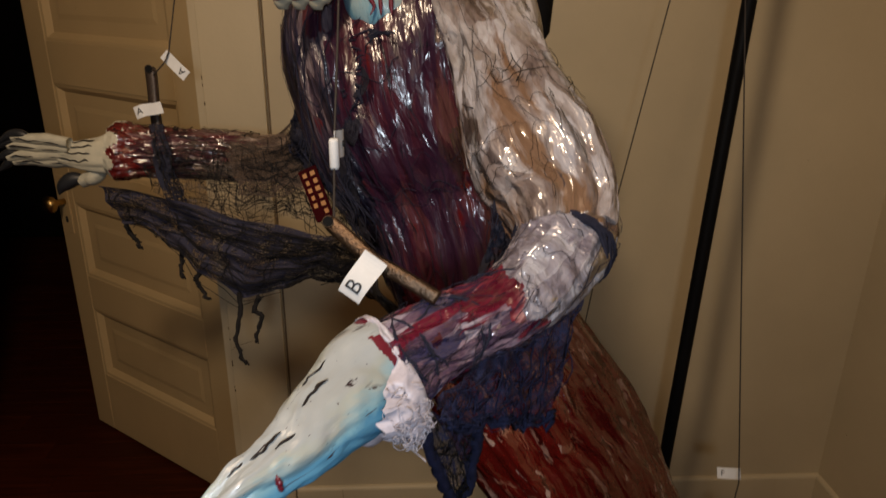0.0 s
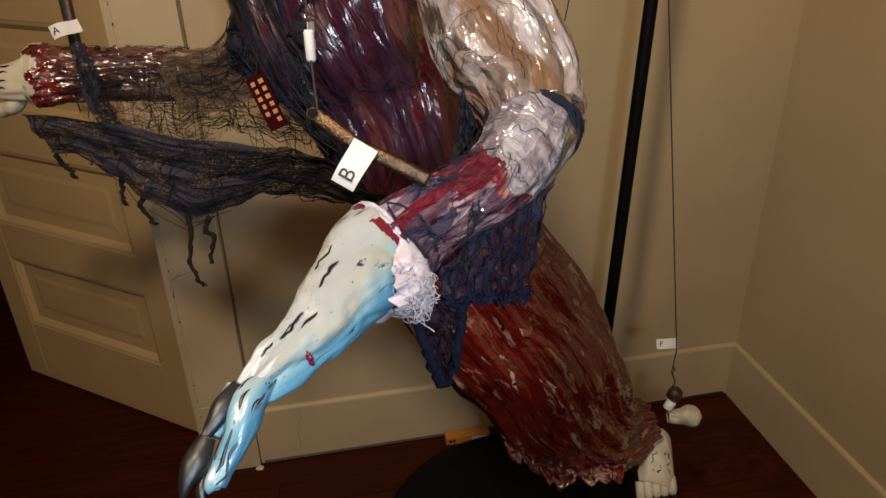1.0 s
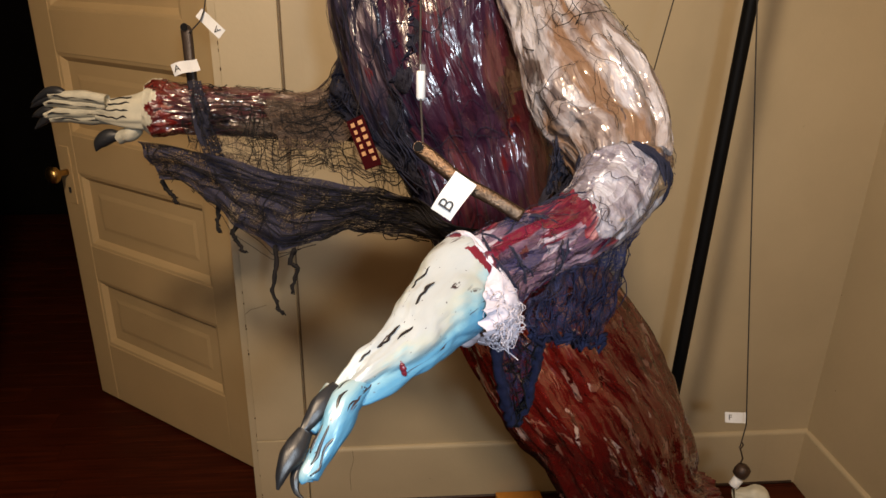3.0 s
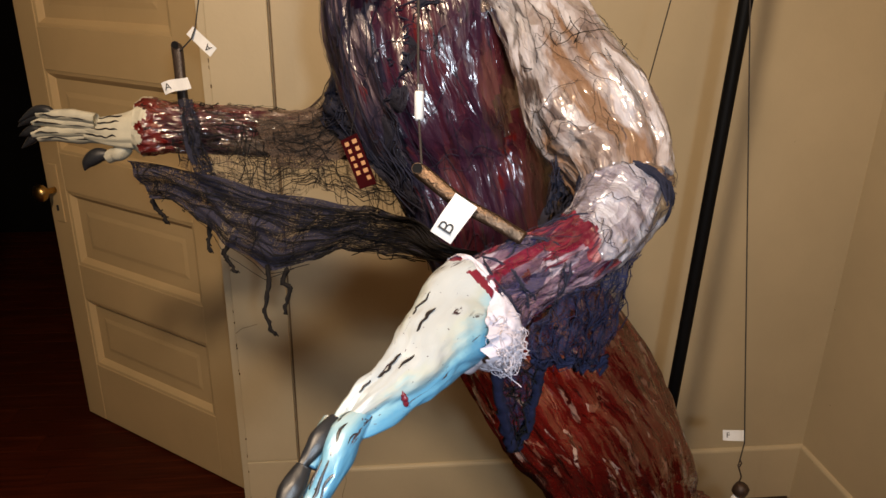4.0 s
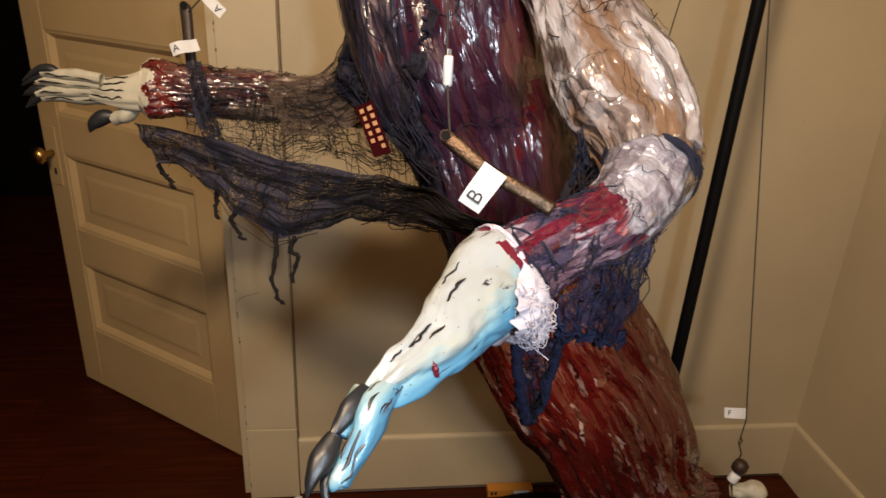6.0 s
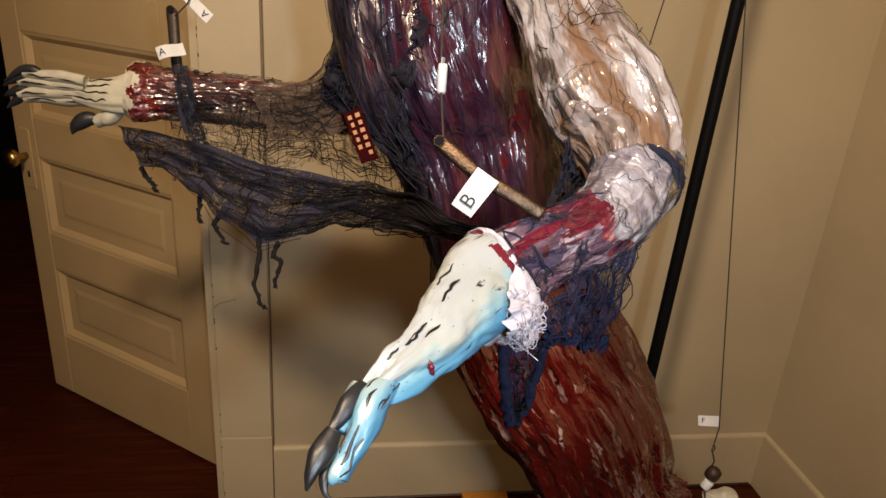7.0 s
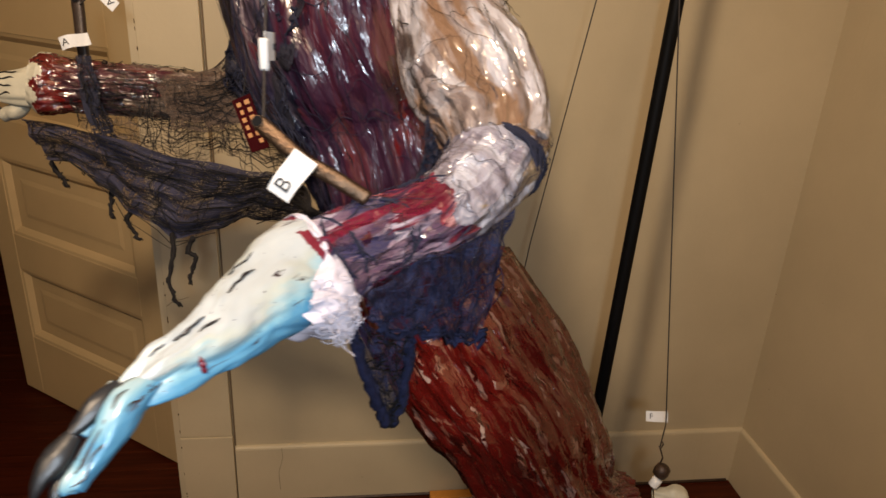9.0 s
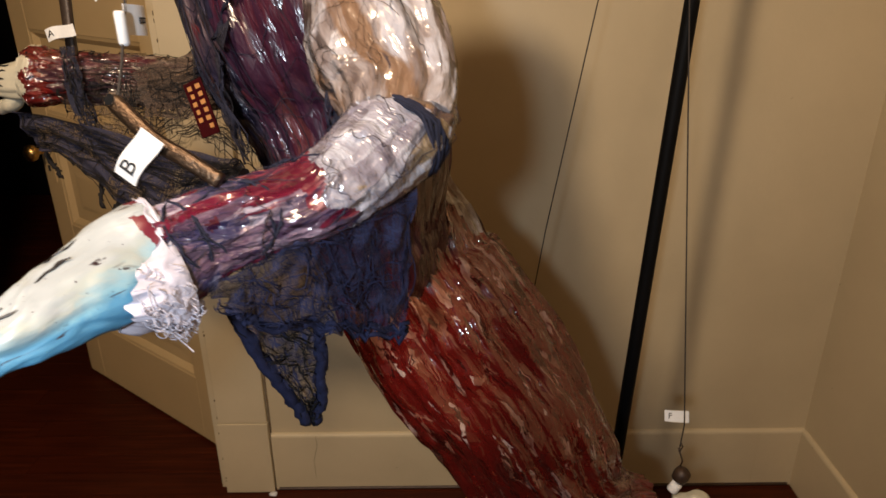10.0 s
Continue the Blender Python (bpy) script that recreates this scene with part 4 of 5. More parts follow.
STRAP_A = [(-0.066, 1.462, 1.250), (-0.062, 1.445, 1.214), (-0.056, 1.440, 1.182), (-0.043, 1.435, 1.136), (-0.031, 1.430, 1.104)]
STRAP_B = [(-0.045, 1.462, 1.250), (-0.036, 1.445, 1.219), (-0.030, 1.440, 1.187), (-0.016, 1.435, 1.146), (0.005, 1.428, 1.113)]
cloth("strap", STRAP_A, STRAP_B, 40, 14, MANTLECLOTH, 0.003, 23.0, 0.2, shawl)
threads("strap_yarn", STRAP_A, STRAP_B, 16, SOOT, 0.004, 27, shawl, 0.0007, 0.3, 10, 0.85, 0.2, 0.1, 0.5)

sleeve = tagged(new("net_sleeve"), "torn brown net sleeve hanging from the doll's outstretched arm", "sleeve")
cloth("net", SLEEVE_TOP, SLEEVE_LOW, 90, 40, NETCLOTH, 0.006, 4.0, 0.12, sleeve)
threads("yarn", SLEEVE_TOP, SLEEVE_LOW, 150, SOOT, 0.006, 12, sleeve, 0.0005, 0.25, 14, 0.62, 0.12, 0.06, 0.4)

WEB_TOP = [(0.045, 1.42, 1.224), (0.092, 1.42, 1.237), (0.127, 1.42, 1.251), (0.150, 1.42, 1.279), (0.159, 1.41, 1.312), (0.160, 1.40, 1.352), (0.168, 1.38, 1.40)]
WEB_LOW = [(0.073, 1.37, 1.173), (0.140, 1.35, 1.179), (0.186, 1.32, 1.204), (0.205, 1.30, 1.254), (0.215, 1.28, 1.305), (0.215, 1.27, 1.358), (0.22, 1.26, 1.40)]
cloth("web", WEB_TOP, WEB_LOW, 60, 30, WEBCLOTH, 0.004, 17.0, 0.1, sleeve)
threads("web_yarn", WEB_TOP, WEB_LOW, 70, SOOT, 0.005, 19, sleeve, 0.0006, 0.4, 12, 0.7, 0.1, 0.02)

mantle = tagged(new("gauze_mantle"), "dark blue cheesecloth mantle over the doll's shoulder", "mantle")
cloth("cloth", MANTLE_TOP, MANTLE_LOW, 60, 40, MANTLECLOTH, 0.008, 2.0, 0.2, mantle)
threads("yarn", MANTLE_TOP, MANTLE_LOW, 150, NAVY, 0.009, 51, mantle, 0.0008, 0.5, 12, 0.6, 0.2)

DRAPE_TOP = [(0.313, 0.840, 1.186), (0.347, 0.876, 1.196), (0.388, 0.910, 1.202), (0.435, 0.952, 1.213)]
DRAPE_LOW = [(0.325, 0.866, 1.146), (0.361, 0.912, 1.117), (0.390, 0.944, 1.097), (0.424, 0.978, 1.079)]
drape = tagged(new("gauze_drape"), "torn blue cheesecloth drape hanging under the doll's forearm", "drape")
cloth("cloth", DRAPE_TOP, DRAPE_LOW, 70, 46, BLUEGAUZE, 0.006, 6.0, 0.15, drape)
threads("yarn", DRAPE_TOP, DRAPE_LOW, 80, BLUETHREAD, 0.007, 71, drape, 0.00040, 0.3, 12, 0.5, 0.15, 0.06, 0.5)
bm = bmesh.new()
for k in range(3):
    thread(bm, [sheet_point(DRAPE_TOP, DRAPE_LOW, i / 24, 0.97 + 0.03 * k, 0.007, 0.0, 0.15) + noise.noise_vector(Vector((i, k, 4))) * 0.004 for i in range(25)], 0.0022, 6)
part("hem", bm, BLUETHREAD, drape, "frayed rolled hem", True)

ELBOW_TOP = [(0.367, 1.0, 1.275), (0.384, 1.0, 1.265), (0.4, 1.0, 1.262), (0.419, 1.0, 1.263)]
ELBOW_LOW = [(0.36, 1.0, 1.206), (0.376, 1.0, 1.215), (0.396, 1.0, 1.228), (0.418, 1.0, 1.242)]
elbow_rag = tagged(new("elbow_gauze"), "bunched dark blue cheesecloth in the crook of the doll's elbow", "gauze")
cloth("cloth", ELBOW_TOP, ELBOW_LOW, 40, 26, MANTLECLOTH, 0.006, 29.0, 0.3, elbow_rag)
threads("yarn", ELBOW_TOP, ELBOW_LOW, 60, NAVY, 0.006, 33, elbow_rag, 0.0005, 0.4, 12, 0.7, 0.3, 0.1, 0.7)

RAG = [(0.304, 0.905, 1.135), (0.314, 0.930, 1.080), (0.328, 0.955, 1.022), (0.337, 0.968, 0.994)]
RAG2 = [(0.356, 0.950, 1.095), (0.354, 0.958, 1.062), (0.350, 0.965, 1.020), (0.342, 0.970, 0.992)]
rag = tagged(new("gauze_rag"), "pointed scrap of blue cheesecloth dangling from the drape", "rag")
cloth("cloth", RAG, RAG2, 50, 24, BLUEGAUZE, 0.005, 9.0, 0.05, rag)
bm = bmesh.new()
for line, k in ((RAG, 1), (RAG2, 2), (RAG, 3), (RAG2, 4)):
    thread(bm, [curve_at(line, i / 20) + noise.noise_vector(Vector((i * 0.7, k, 2))) * 0.005 for i in range(21)], 0.0042, 6, 1.3)
part("hem", bm, BLUETHREAD, rag, "frayed rolled hem", True)
threads("yarn", RAG, RAG2, 40, SOOT, 0.005, 91, rag, 0.0005, 0.4, 10, 0.5)

HEM_TOP = [(0.491, 1.292, 0.628), (0.529, 1.269, 0.598), (0.577, 1.251, 0.581), (0.626, 1.237, 0.571), (0.681, 1.228, 0.574)]
HEM_LOW = [(0.497, 1.268, 0.606), (0.535, 1.242, 0.57), (0.569, 1.222, 0.544), (0.625, 1.219, 0.558), (0.68, 1.213, 0.567)]
hem_flap = tagged(new("skirt_hem"), "ragged torn hem of the blood-stained film skirt", "skirt hem")
cloth("film", HEM_TOP, HEM_LOW, 60, 14, SKIRT, 0.008, 14.0, 0.9, hem_flap)

# cord lashings round the forearm
rng = random.Random(5)


def lashing(secs, at, tilt, r, material, name, parent, turns=1.0, swell=1.06):
    S = np.array(secs, float)
    pts = []
    for i in range(int(40 * turns) + 1):
        g = 2 * math.pi * i / 40
        q = min(0.999, max(0, at + tilt * math.sin(g) + 0.02 * i / 40)) * (len(S) - 1)
        k = min(int(q), len(S) - 2)
        w = S[k] * (1 - q + k) + S[k + 1] * (q - k)
        tan = Vector(S[k + 1][:3] - S[k][:3]).normalized()
        side = tan.cross(SIGHT).normalized()
        deep = side.cross(tan).normalized()
        pts.append(Vector(w[:3]) + side * math.cos(g) * (w[3] * swell) + deep * math.sin(g) * (w[4] * swell) + noise.noise_vector(Vector((i * 0.5, at * 9, 1))) * 0.0015)
    bm = bmesh.new()
    thread(bm, pts, r, 6)
    thread(bm, [p + noise.noise_vector(Vector((i * 0.8, at * 20, 7))) * 0.004 for i, p in enumerate(pts)], r * 0.6, 5)
    return part(name, bm, material, parent, "", True)


lash = tagged(new("cord_lashing"), "dark blue gauze strips lashed round the doll's forearm", "lashing")
for k in range(5):
    lashing(FORE, 0.15 + 0.012 * k, 0.03 + 0.006 * k, 0.0016, NAVY, "strip", lash, 1.0, 1.07 + 0.015 * (k % 3))
for at, tilt in ((0.56, 0.16), (0.66, -0.2), (0.78, 0.17), (0.84, -0.12), (0.92, 0.07), (0.7, 0.05)):
    lashing(FORE, at, tilt, rng.uniform(0.0004, 0.0009), NAVY, "strip", lash, 1.0, 1.03)
shoulder_tie = tagged(new("shoulder_tie"), "dark hair-thin yarn knotted round the doll's upper arm", "yarn")
bm = bmesh.new()
for k in range(22):
    p = Vector((0.381, 1.040, 1.348)) + Vector((rng.gauss(0, 0.006), 0, rng.gauss(0, 0.006)))
    g, n = rng.uniform(0, 6.28), rng.randint(5, 10)
    pts = []
    for i in range(n):
        g += rng.gauss(0, 0.45)
        p = p + Vector((math.cos(g) * 0.005, 0.0006 - 0.0011 * math.cos(g), math.sin(g) * 0.005))
        pts.append(p.copy())
    thread(bm, pts, rng.uniform(0.0002, 0.0006), 4)
tagged(part("yarn", bm, SOOT, shoulder_tie, "", True), kind="stuff")


def limb_point(secs, fold, t, g, lift):
    S = np.array(secs, float)
    n = len(S)
    q = min(0.9999, max(0.0, t)) * (n - 1)
    k = int(q)
    f = q - k
    p0, p1, p2, p3 = S[max(k - 1, 0)], S[k], S[k + 1], S[min(k + 2, n - 1)]
    w = 0.5 * ((2 * p1) + (p2 - p0) * f + (2 * p0 - 5 * p1 + 4 * p2 - p3) * f * f + (3 * p1 - p0 - 3 * p2 + p3) * f ** 3)
    d = 0.5 * ((p2 - p0) + 2 * (2 * p0 - 5 * p1 + 4 * p2 - p3) * f + 3 * (3 * p1 - p0 - 3 * p2 + p3) * f * f)
    tan = Vector(d[:3]).normalized()
    side = tan.cross(SIGHT).normalized()
    deep = side.cross(tan).normalized()
    run = sum(float(np.linalg.norm(b[:3] - a[:3])) for a, b in zip(S[:k + 1], S[1:k + 2])) - float(np.linalg.norm(S[k + 1][:3] - S[k][:3])) * (1 - f)
    o = fold(g, run, t) + lift
    return Vector(w[:3]) + side * math.cos(g) * (w[3] + o) + deep * math.sin(g) * (w[4] + o)


def veil(name, label, secs, fold, count, material, seed, t_range, g_range, r, lengthwise=0.7, reach=0.35):
    """Fine loose yarns that cling to a limb, most of them along it, tangled where they cross."""
    rng = random.Random(seed)
    thing = tagged(new(name), label, "veil")
    bm = bmesh.new()
    for k in range(count):
        t, g = rng.uniform(*t_range), rng.uniform(*g_range)
        dt, dg = (rng.uniform(0.3, 1) * reach, rng.gauss(0, 0.35)) if rng.random() < lengthwise else (rng.gauss(0, 0.04), rng.uniform(0.4, 1.6))
        wob, ph, n = rng.uniform(0.01, 0.08), rng.random() * 9, 16
        pts = [limb_point(secs, fold, t + dt * i / n + 0.012 * math.sin(ph * 2 + i * 0.9), g + dg * i / n + wob * math.sin(ph + i * 0.55), 0.0012 + 0.002 * rng.random()) for i in range(n + 1)]
        thread(bm, pts, r * rng.uniform(0.4, 1.6), 4)
    tagged(part("yarn", bm, material, thing, "", True), kind="stuff")
    return thing


veil("yarn_veil", "dark blue loose yarn tangled over the doll's chest", TORSO, TORSO_FOLD, 60, NAVY, 101, (0.12, 0.8), (3.0, 4.6), 0.00035)
veil("yarn_veil", "black hair-fine yarn net over the doll's upper arm", UPPER, UPPER_FOLD, 46, SOOT, 102, (0.1, 0.75), (3.0, 6.4), 0.00018)
veil("yarn_veil", "dark blue yarn net over the doll's bandaged forearm", FORE, FORE_FOLD, 70, NAVY, 103, (0.0, 0.9), (2.8, 6.5), 0.00022, 0.45)
veil("yarn_veil", "black yarn net clinging to the doll's sleeve", ARM, ARM_FOLD, 26, SOOT, 104, (0.1, 0.8), (2.8, 6.5), 0.0007, 0.6)
# crumpled white lace cuff round the paw's wrist, with torn strips hanging from its edge
frill = tagged(new("lace_frill"), "crumpled white lace frill round the doll's wrist", "frill")


def flat(g, v, t):
    return 0.0


bm = bmesh.new()
NG, NT = 150, 12
ring = []
for j in range(NT + 1):
    t = j / NT
    row = []
    for i in range(NG):
        g = 2 * math.pi * i / NG
        cs = Vector((math.cos(g), math.sin(g), 0))
        low = max(0, math.cos((g - 5.85) * 1.25)) if abs(g - 5.85) < 1.25 or g < 0.8 else 0
        edge = 0.035 + 0.05 * abs(noise.noise(cs * 2.9 + Vector((0, 0, 3)))) + 0.21 * low
        ruffle = noise.noise(cs * 3.5 + Vector((0, 0, t * 3.0))) * 0.006 + (0.5 - abs(noise.noise(cs * 9 + Vector((0, 0, t * 6))))) * 0.003
        row.append(bm.verts.new(limb_point(PAW, flat, 0.012 + edge * t, g, 0.0012 + ruffle * (0.35 + t) * (0.45 + 0.9 * low) + 0.013 * low * math.sin(math.pi * min(1, 0.25 + 0.75 * t)))))
    ring.append(row)
for a, b in zip(ring, ring[1:]):
    for i in range(NG):
        bm.faces.new((a[i], a[(i + 1) % NG], b[(i + 1) % NG], b[i]))
part("cuff", bm, LACE, frill, "", True)
for k in range(7):
    a = limb_point(PAW, flat, 0.03 + 0.022 * k, 5.75 + 0.06 * k, 0.004)
    w, drop = Vector((rng.uniform(0.004, 0.008), 0.002, rng.uniform(-0.004, 0.004))), Vector((rng.uniform(-0.004, 0.006), rng.uniform(-0.004, 0.004), -rng.uniform(0.004, 0.010)))
    cloth("strip", [a - w, a, a + w], [a - w * 0.5 + drop, a + drop * 1.1, a + w * 0.8 + drop * 0.9], 14, 14, LACE, 0.0045, 20.0 + k, 0.5, frill)
bm = bmesh.new()
for k in range(170):
    c = limb_point(PAW, flat, rng.uniform(0.03, 0.23), rng.gauss(5.76, 0.32), rng.uniform(0.003, 0.015))
    r, ph = rng.uniform(0.002, 0.007), rng.random() * 7
    ax, ay = Vector((rng.uniform(-1, 1), 0.2, rng.uniform(-1, 1))).normalized(), Vector((rng.uniform(-1, 1), 0.3, rng.uniform(-1, 1))).normalized()
    thread(bm, [c + (ax * math.cos(ph + i * 0.5) + ay * math.sin(ph + i * 0.6)) * r - Vector((0, 0, 0.0005 * i)) for i in range(11)], rng.uniform(0.0002, 0.00042), 4)
tagged(part("loose_lace", bm, LACE, frill, "", True), kind="stuff")


# ---- pull handles with paper tags ----
def bar_handle(name, pts, wide, thick, material, label, hole=True):
    """A flat curved bar with a rounded, pierced end."""
    thing = tagged(new(name), label, "handle")
    bm = bmesh.new()
    n, m = 26, 14
    rows = []
    for i in range(n + 1):
        t = i / n
        c = curve_at(pts, t)
        tan = (curve_at(pts, min(1, t + 0.02)) - curve_at(pts, max(0, t - 0.02))).normalized()
        side = tan.cross(SIGHT).normalized()
        deep = side.cross(tan)
        k = math.sqrt(max(0.02, 1 - (1 - min(1, t * 7)) ** 2)) * (1 - 0.12 * t)
        rows.append([bm.verts.new(c + side * math.copysign(abs(math.cos(2 * math.pi * j / m)) ** 0.6, math.cos(2 * math.pi * j / m)) * wide * k
                                  + deep * math.copysign(abs(math.sin(2 * math.pi * j / m)) ** 0.8, math.sin(2 * math.pi * j / m)) * thick) for j in range(m)])
    for a, b in zip(rows, rows[1:]):
        for j in range(m):
            bm.faces.new((a[j], a[(j + 1) % m], b[(j + 1) % m], b[j]))
    bm.faces.new(rows[0][::-1])
    bm.faces.new(rows[-1])
    part("bar", bm, material, thing, "", True)
    if hole:
        tan = (curve_at(pts, 0.1) - curve_at(pts, 0)).normalized()
        side = tan.cross(SIGHT).normalized()
        deep = side.cross(tan).normalized()
        c = curve_at(pts, 0.075)
        bm = bmesh.new()
        thread(bm, [c - deep * thick * 1.25, c + deep * thick * 1.15], wide * 0.62, 16)
        part("hole", bm, BLACKCLOTH, thing, "dark string hole")
        bm = bmesh.new()
        thread(bm, [c - deep * thick * 1.04 + (side * math.cos(i / 12 * 2 * math.pi) + tan * math.sin(i / 12 * 2 * math.pi)) * wide * 0.68 for i in range(13)], wide * 0.09, 6)
        part("rim", bm, material, thing, "", True)
    return thing


bar_handle("handle_bronze", [(0.2395, 0.919, 1.2845), (0.2525, 0.910, 1.2755), (0.272, 0.898, 1.262), (0.294, 0.888, 1.252), (0.316, 0.880, 1.240)], 0.0060, 0.0034, BRONZE,
           "speckled bronze flat handle stuck in the doll's wrist")
bar_handle("handle_dark", [(-0.074, 1.521, 1.322), (-0.072, 1.515, 1.300), (-0.070, 1.506, 1.270), (-0.066, 1.494, 1.232)], 0.0085, 0.006, OLDIRON,
           "dark brown handle standing on the doll's outstretched arm")


def paper_tag(corners, text, label, bend, size, spin, off=0.0008, letter_at=0.3):
    """A folded slip of paper; corners run a, b, c, d with the letter near the side a-b."""
    a, b, c, d = (Vector(p) for p in corners)
    thing = tagged(new("paper_tag"), label, "tag", "lettered paper tags")
    n = (b - a).cross(d - a).normalized()
    if n.dot(SIGHT) > 0:
        n = -n
    bm = bmesh.new()
    k = 12
    rows = []
    for i in range(k + 1):
        t = i / k
        o = n * bend * math.sin(t * math.pi * 1.6)
        rows.append([bm.verts.new(p + o + n * s) for p, s in ((a.lerp(d, t), 0.00025), (b.lerp(c, t), 0.00025), (b.lerp(c, t), -0.00025), (a.lerp(d, t), -0.00025))])
    for p, q in zip(rows, rows[1:]):
        for j in range(4):
            bm.faces.new((p[j], p[(j + 1) % 4], q[(j + 1) % 4], q[j]))
    bm.faces.new(rows[0][::-1])
    bm.faces.new(rows[-1])
    bmesh.ops.recalc_face_normals(bm, faces=bm.faces)
    part("slip", bm, PAPER, thing)
    t = letter_at
    mid = (a.lerp(d, t) + b.lerp(c, t)) / 2 + n * (bend * math.sin(t * math.pi * 1.6) + off)
    tilt = (a.lerp(d, t + 0.1) - a.lerp(d, t) + n * bend * (math.sin((t + 0.1) * math.pi * 1.6) - math.sin(t * math.pi * 1.6))).normalized()
    up = (a - b).normalized()
    nn = tilt.cross(up).normalized()
    if nn.dot(n) < 0:
        nn = -nn
    x = Matrix.Rotation(radians(spin), 3, nn) @ tilt
    y = nn.cross(x)
    letter(text, size, INK, thing, Matrix(((x.x, y.x, nn.x, mid.x), (x.y, y.y, nn.y, mid.y), (x.z, y.z, nn.z, mid.z), (0, 0, 0, 1))))
    return thing


paper_tag([(0.249, 0.886, 1.245), (0.263, 0.880, 1.237), (0.282, 0.884, 1.263), (0.267, 0.891, 1.272)], "B", "white folded paper tag lettered B on the bronze handle", 0.0025, 0.0155, 0, 0.0008, 0.27)
paper_tag([(-0.092, 1.482, 1.270), (-0.086, 1.475, 1.254), (-0.050, 1.480, 1.264), (-0.056, 1.488, 1.279)], "A", "white folded paper tag lettered A on the dark handle", 0.004, 0.014, 0, 0.0008, 0.2)
paper_tag([(-0.024, 1.505, 1.305), (-0.014, 1.508, 1.317), (-0.049, 1.524, 1.347), (-0.059, 1.521, 1.336)], "A", "white paper tag lettered A tied to the cord", 0.002, 0.014, 0, 0.0008, 0.2)
paper_tag([(0.8185, 1.408, 0.679), (0.8185, 1.401, 0.662), (0.8575, 1.396, 0.661), (0.8565, 1.402, 0.680)], "F", "small white paper tag lettered F on the foot cord", 0.001, 0.0135, 0, 0.0008, 0.22)
paper_tag([(0.2490, 0.974, 1.337), (0.2488, 0.974, 1.317), (0.2452, 0.951, 1.320), (0.2454, 0.951, 1.340)], "B", "white paper tag lettered B on the wrist cord", 0.001, 0.010, 90, 0.0008, 0.3)


# ---- cords from the ceiling ----
def cord(name, pts, label, r=0.0012):
    bm = bmesh.new()
    fine = [Vector(a).lerp(Vector(b), i / 6) for a, b in zip(pts, pts[1:]) for i in range(6)] + [Vector(pts[-1])]
    thread(bm, fine, r, 6)
    return tagged(part(name, bm, CORD, None, "", True), label, "cord", "hanging cords")


cord("cord", [(-0.068, 1.512, 1.312), (-0.050, 1.513, 1.330), (-0.045, 1.522, 1.345), (-0.030, 1.527, 1.415), (0.21, 1.60, HIGH)], "thin dark cord up from the dark handle", 0.0011)
cord("cord", [(0.245, 0.915, 1.280), (0.2445, 0.935, 1.305), (0.244, 0.949, 1.327), (0.2465, 0.985, 1.40), (0.285, 1.46, HIGH)], "thin dark cord up from the bronze handle", 0.0010)
cord("cord", [(0.622, 1.640, 0.72), (0.649, 1.656, 0.90), (0.741, 1.640, 1.5), (0.902, 1.612, HIGH)], "thin dark cord behind the doll", 0.0011)
cord("cord", [(0.838, 1.372, 0.630), (0.8375, 1.367, 0.68), (0.797, 1.545, 1.5), (0.746, 1.77, HIGH)], "thin dark cord up from the foot weight", 0.0011)
sleeve_tube = tagged(part("cord_sleeve", lathe(bmesh.new(), [(0.003, 0), (0.0036, 0.002), (0.0036, 0.020), (0.003, 0.022)], (0.2445, 0.944, 1.314), 14), PAPER, None, "", True), "short white paper sleeve on the wrist cord", "cord sleeve")

weight = tagged(new("foot_hook"), "rusty wire hook with a paper-wrapped lead hung from the foot cord", "hook")
bm = bmesh.new()
thread(bm, [(0.838, 1.371, 0.642), (0.842, 1.370, 0.635), (0.838, 1.369, 0.628), (0.834, 1.368, 0.634), (0.839, 1.367, 0.622), (0.843, 1.365, 0.610), (0.838, 1.362, 0.598)], 0.0014, 6)
part("wire", bm, HOOK, weight, "", True)
bm = lathe(bmesh.new(), [(0.006, 0), (0.012, 0.003), (0.0135, 0.012), (0.012, 0.022), (0.006, 0.026)], n=18)
lead = part("lead", bm, HOOK, weight, "", True)
lead.matrix_local = Matrix.Translation((0.836, 1.357, 0.577)) @ Matrix.Rotation(radians(24), 4, "Y")
bm = lathe(bmesh.new(), [(0.008, 0), (0.0088, 0.001), (0.0088, 0.016), (0.008, 0.017)], n=18)
wrapper = part("wrapper", bm, PAPER, weight, "white paper wrapper", True)
wrapper.matrix_local = Matrix.Translation((0.827, 1.352, 0.562)) @ Matrix.Rotation(radians(28), 4, "Y")

# small dark red badge hung on the sleeve, with yellow bars for its writing
badge = tagged(new("badge"), "small dark red badge with yellow marks hung on the sleeve", "badge")
A, B, C, D = (Vector(p) for p in ((0.172, 1.247, 1.234), (0.194, 1.222, 1.181), (0.214, 1.222, 1.188), (0.192, 1.248, 1.243)))
N = (B - A).cross(D - A).normalized()
N = -N if N.dot(SIGHT) > 0 else N
bm = bmesh.new()
front, rear = [bm.verts.new(p + N * 0.002) for p in (A, B, C, D)], [bm.verts.new(p) for p in (A, B, C, D)]
bm.faces.new(front)
bm.faces.new(rear[::-1])
for j in range(4):
    bm.faces.new((rear[j], rear[(j + 1) % 4], front[(j + 1) % 4], front[j]))
bmesh.ops.recalc_face_normals(bm, faces=bm.faces)
part("plate", bm, BADGE, badge)
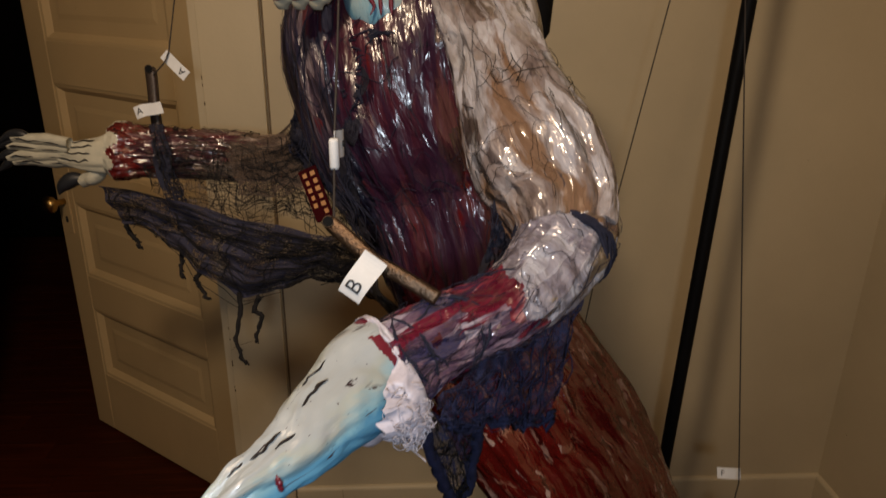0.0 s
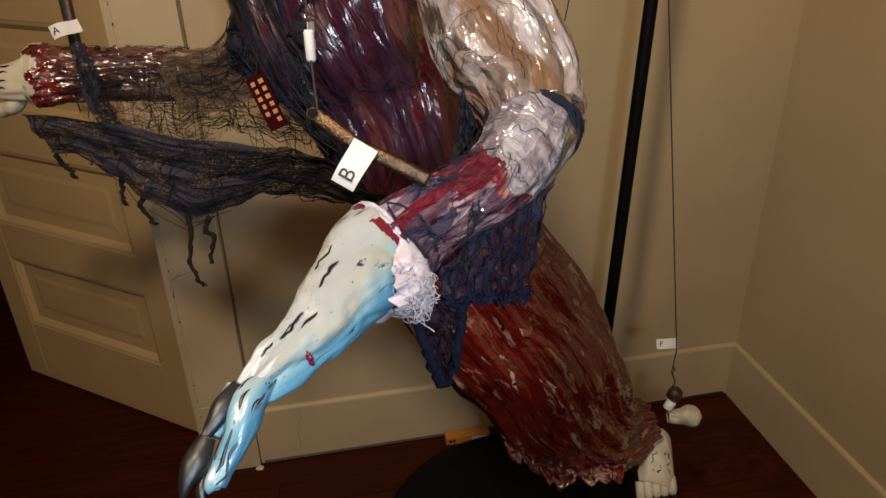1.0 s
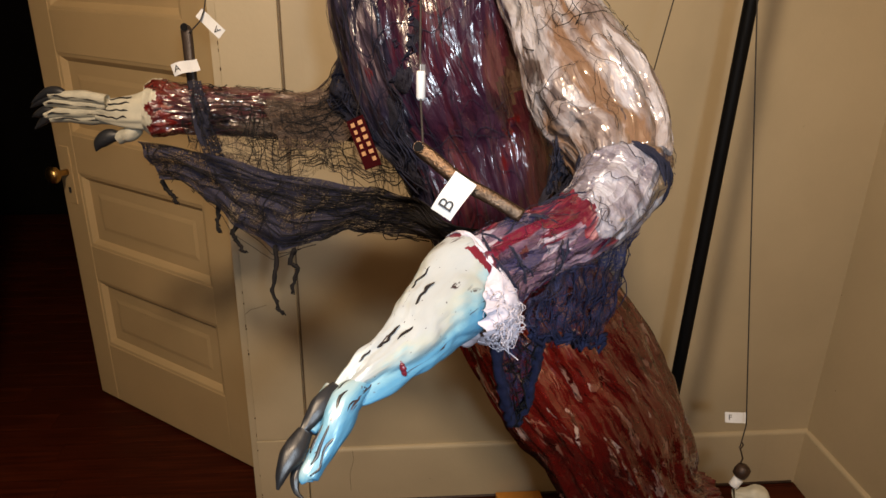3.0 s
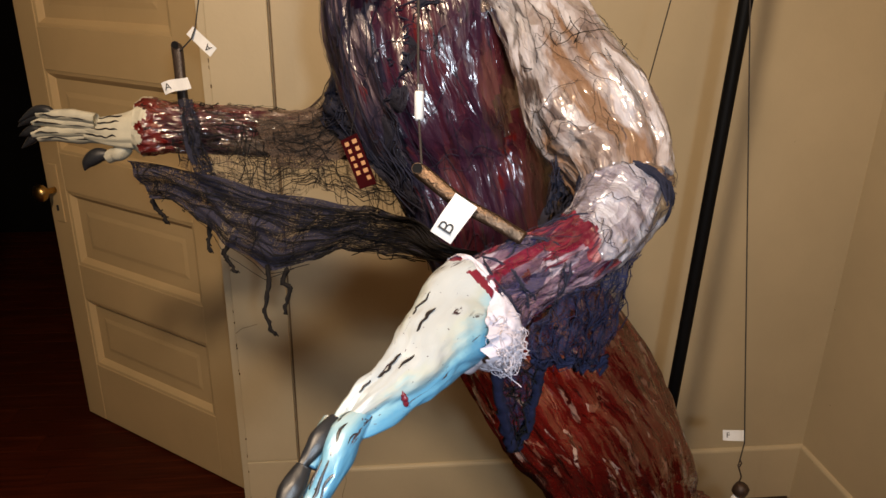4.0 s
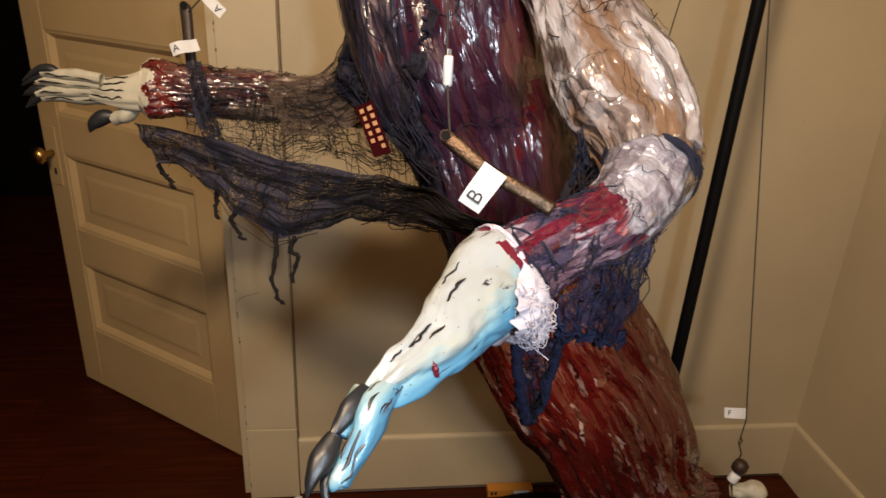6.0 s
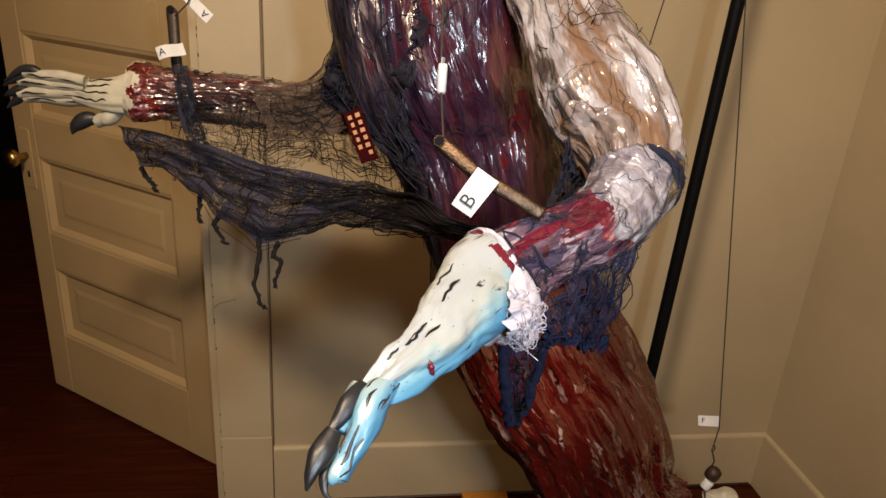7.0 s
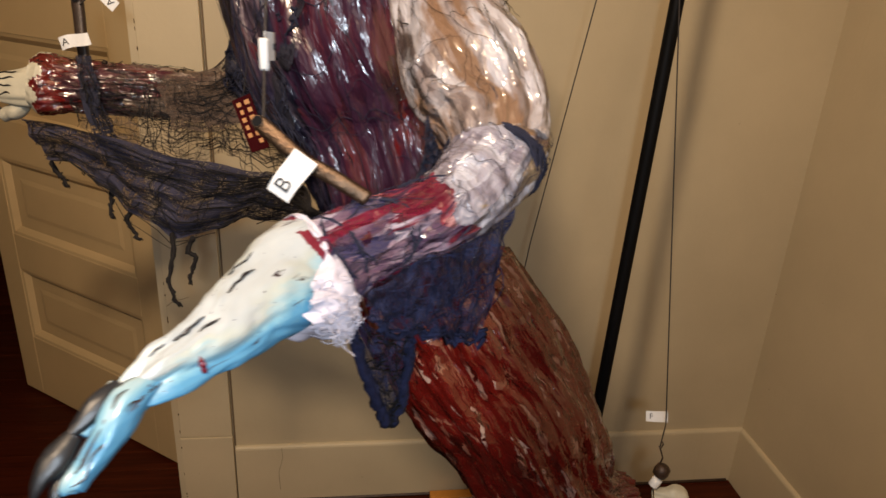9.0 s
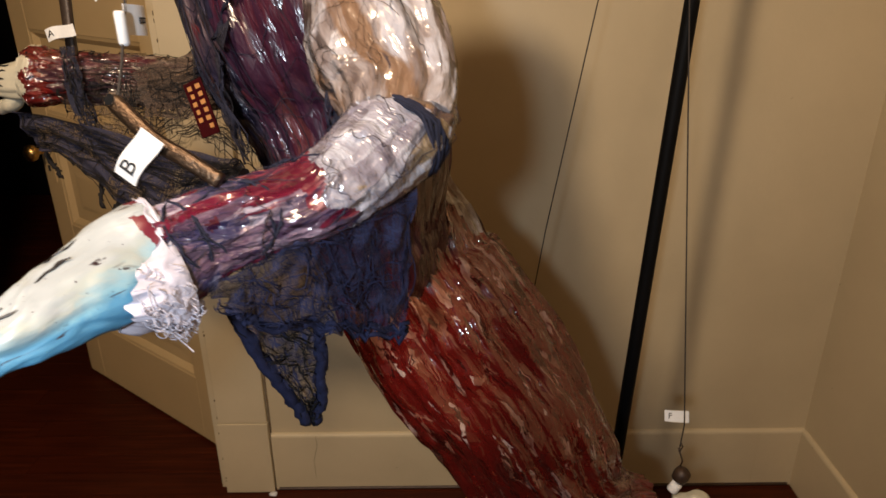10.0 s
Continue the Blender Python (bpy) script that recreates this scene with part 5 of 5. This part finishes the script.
for row, (w0, w1) in enumerate(((0.16, 0.46), (0.58, 0.92))):
    for k in range(6 if row else 5):
        s0, s1, e0, e1 = 0.08 + k * 0.145, 0.16 + k * 0.145, w0 + 0.04 * (k % 2), w1 - 0.08
        q = [A.lerp(B, a).lerp(D.lerp(C, a), e) + N * 0.0023 for a, e in ((s0, e1), (s1, e1), (s1, e0), (s0, e0))]
        bm = bmesh.new()
        v1, v2 = [bm.verts.new(p) for p in q], [bm.verts.new(p + N * 0.0005) for p in q]
        bm.faces.new(v2)
        for j in range(4):
            bm.faces.new((v1[j], v1[(j + 1) % 4], v2[(j + 1) % 4], v2[j]))
        part("mark", bm, YELLOW, badge, "yellow printed mark")
bm = bmesh.new()
thread(bm, [D.lerp(A, 0.4), D.lerp(A, 0.4) + Vector((0.004, -0.004, 0.02)), D.lerp(A, 0.4) + Vector((0.010, -0.01, 0.055))], 0.0006, 5)
part("loop", bm, CORD, badge, "thin loop")

# ---- the stand and what lies on the floor ----
stand = tagged(new("pole_stand"), "black steel pole on a broad round black base", "stand")
bm = lathe(bmesh.new(), [(0.366, 0.0), (0.37, 0.006), (0.368, 0.018), (0.35, 0.026), (0.2, 0.032), (0.05, 0.036)], (0.655, 1.572, 0.0), 72)
part("base", bm, BLACKCLOTH, stand, "matt black round base", True)
bm = bmesh.new()
foot, head = Vector((0.7875, 1.584, 0.02)), Vector((0.9395, 1.729, HIGH))
thread(bm, [foot.lerp(head, i / 8) for i in range(9)], 0.0125, 20)
part("pole", bm, IRON, stand, "black painted pole", True)
for t in (0.97,):
    bm = bmesh.new()
    thread(bm, [foot.lerp(head, t), foot.lerp(head, t + 0.012)], 0.0137, 20)
    part("collar", bm, IRON, stand, "", True)

carton = tagged(new("small_box"), "small orange cardboard box on the floor by the baseboard", "box")
box("carton", (0.522, 1.946, 0.0), (0.650, 1.976, 0.024), CARD, carton, 0.0012)
box("label", (0.596, 1.9452, 0.006), (0.640, 1.9462, 0.019), PAPER, carton, 0, "pale printed label")
for x in (0.530, 0.541):
    box("mark", (x, 1.9452, 0.007), (x + 0.007, 1.9462, 0.018), INK, carton, 0, "black printed mark")
bm = bmesh.new()
bmesh.ops.create_icosphere(bm, subdivisions=2, radius=0.011)
for v in bm.verts:
    v.co = Vector((v.co.x * 1.1, v.co.y * 0.8, max(-0.3, v.co.z / 0.011) * 0.006)) * (1 + 0.35 * noise.noise(v.co * 160)) + Vector((-0.002, 1.968, 0.003))
tagged(part("crumb", bm, PAPER, None, "", True), "small crumpled white paper scrap on the floor", "scrap")

# black hood behind the doll's shoulder; broad top added unseen to cast head's shadow
hood_mass = tagged(new("hood_shadow_mass"), "black hood behind the doll's shoulder, with an unseen top added to cast the head's shadow", "hood")
bm = bmesh.new()
secs = [((0.36, 1.40, 1.565), 0.03), ((0.362, 1.405, 1.55), 0.085), ((0.372, 1.41, 1.525), 0.105), ((0.39, 1.425, 1.50), 0.098), ((0.418, 1.435, 1.47), 0.078), ((0.450, 1.435, 1.43), 0.05), ((0.465, 1.425, 1.385), 0.028), ((0.468, 1.42, 1.362), 0.008)]
rows = [[bm.verts.new((c[0] + r * math.cos(g) * 0.9, c[1] + r * 0.7 * math.sin(g), c[2] + 0.006 * math.sin(3 * g))) for g in [2 * math.pi * j / 24 for j in range(24)]] for c, r in secs]
for a, b in zip(rows, rows[1:]):
    for j in range(24):
        bm.faces.new((a[j], a[(j + 1) % 24], b[(j + 1) % 24], b[j]))
bm.faces.new(rows[0][::-1])
bm.faces.new(rows[-1])
part("cloth", bm, BLACKCLOTH, hood_mass, "", True)
bm = bmesh.new()
thread(bm, [(0.46, 1.43, 1.53), (0.482, 1.425, 1.50), (0.485, 1.42, 1.43), (0.474, 1.418, 1.38), (0.467, 1.418, 1.355)], 0.003, 6)
part("cord_edge", bm, CORD, hood_mass, "", True)

# ---- floor boards, last ----
ground = bpy.data.objects["floor"]
rng = random.Random(3)
meshes = []
for k in range(4):
    long = (0.9, 1.3, 1.7, 2.1)[k]
    bm = add_box(bmesh.new(), (0, 0, -0.0055), (long - 0.0012, 0.0815, 0.0), 0.0011)
    me = bpy.data.meshes.new("board")
    bm.to_mesh(me)
    bm.free()
    me.materials.append(FLOORWOOD)
    meshes.append((long, me))
y = 0.9
while y < 4.5:
    x = LEFT + rng.uniform(-0.6, 0)
    while x < RIGHT:
        long, me = rng.choice(meshes)
        if x + long > LEFT + 0.01 and x < RIGHT - 0.01 and not (y > 2.05 and x > 0.75):
            ob = new("board", me)
            x0, x1 = max(x, LEFT), min(x + long, RIGHT)
            ob.location, ob.scale = (x0, y, 0), ((x1 - x0) / long, 1, 1)
            ob.parent = ground
        x += long
    y += 0.083
box("boards_behind", (LEFT, BACK, -0.0055), (RIGHT, 0.899, 0.0), FLOORWOOD, ground)
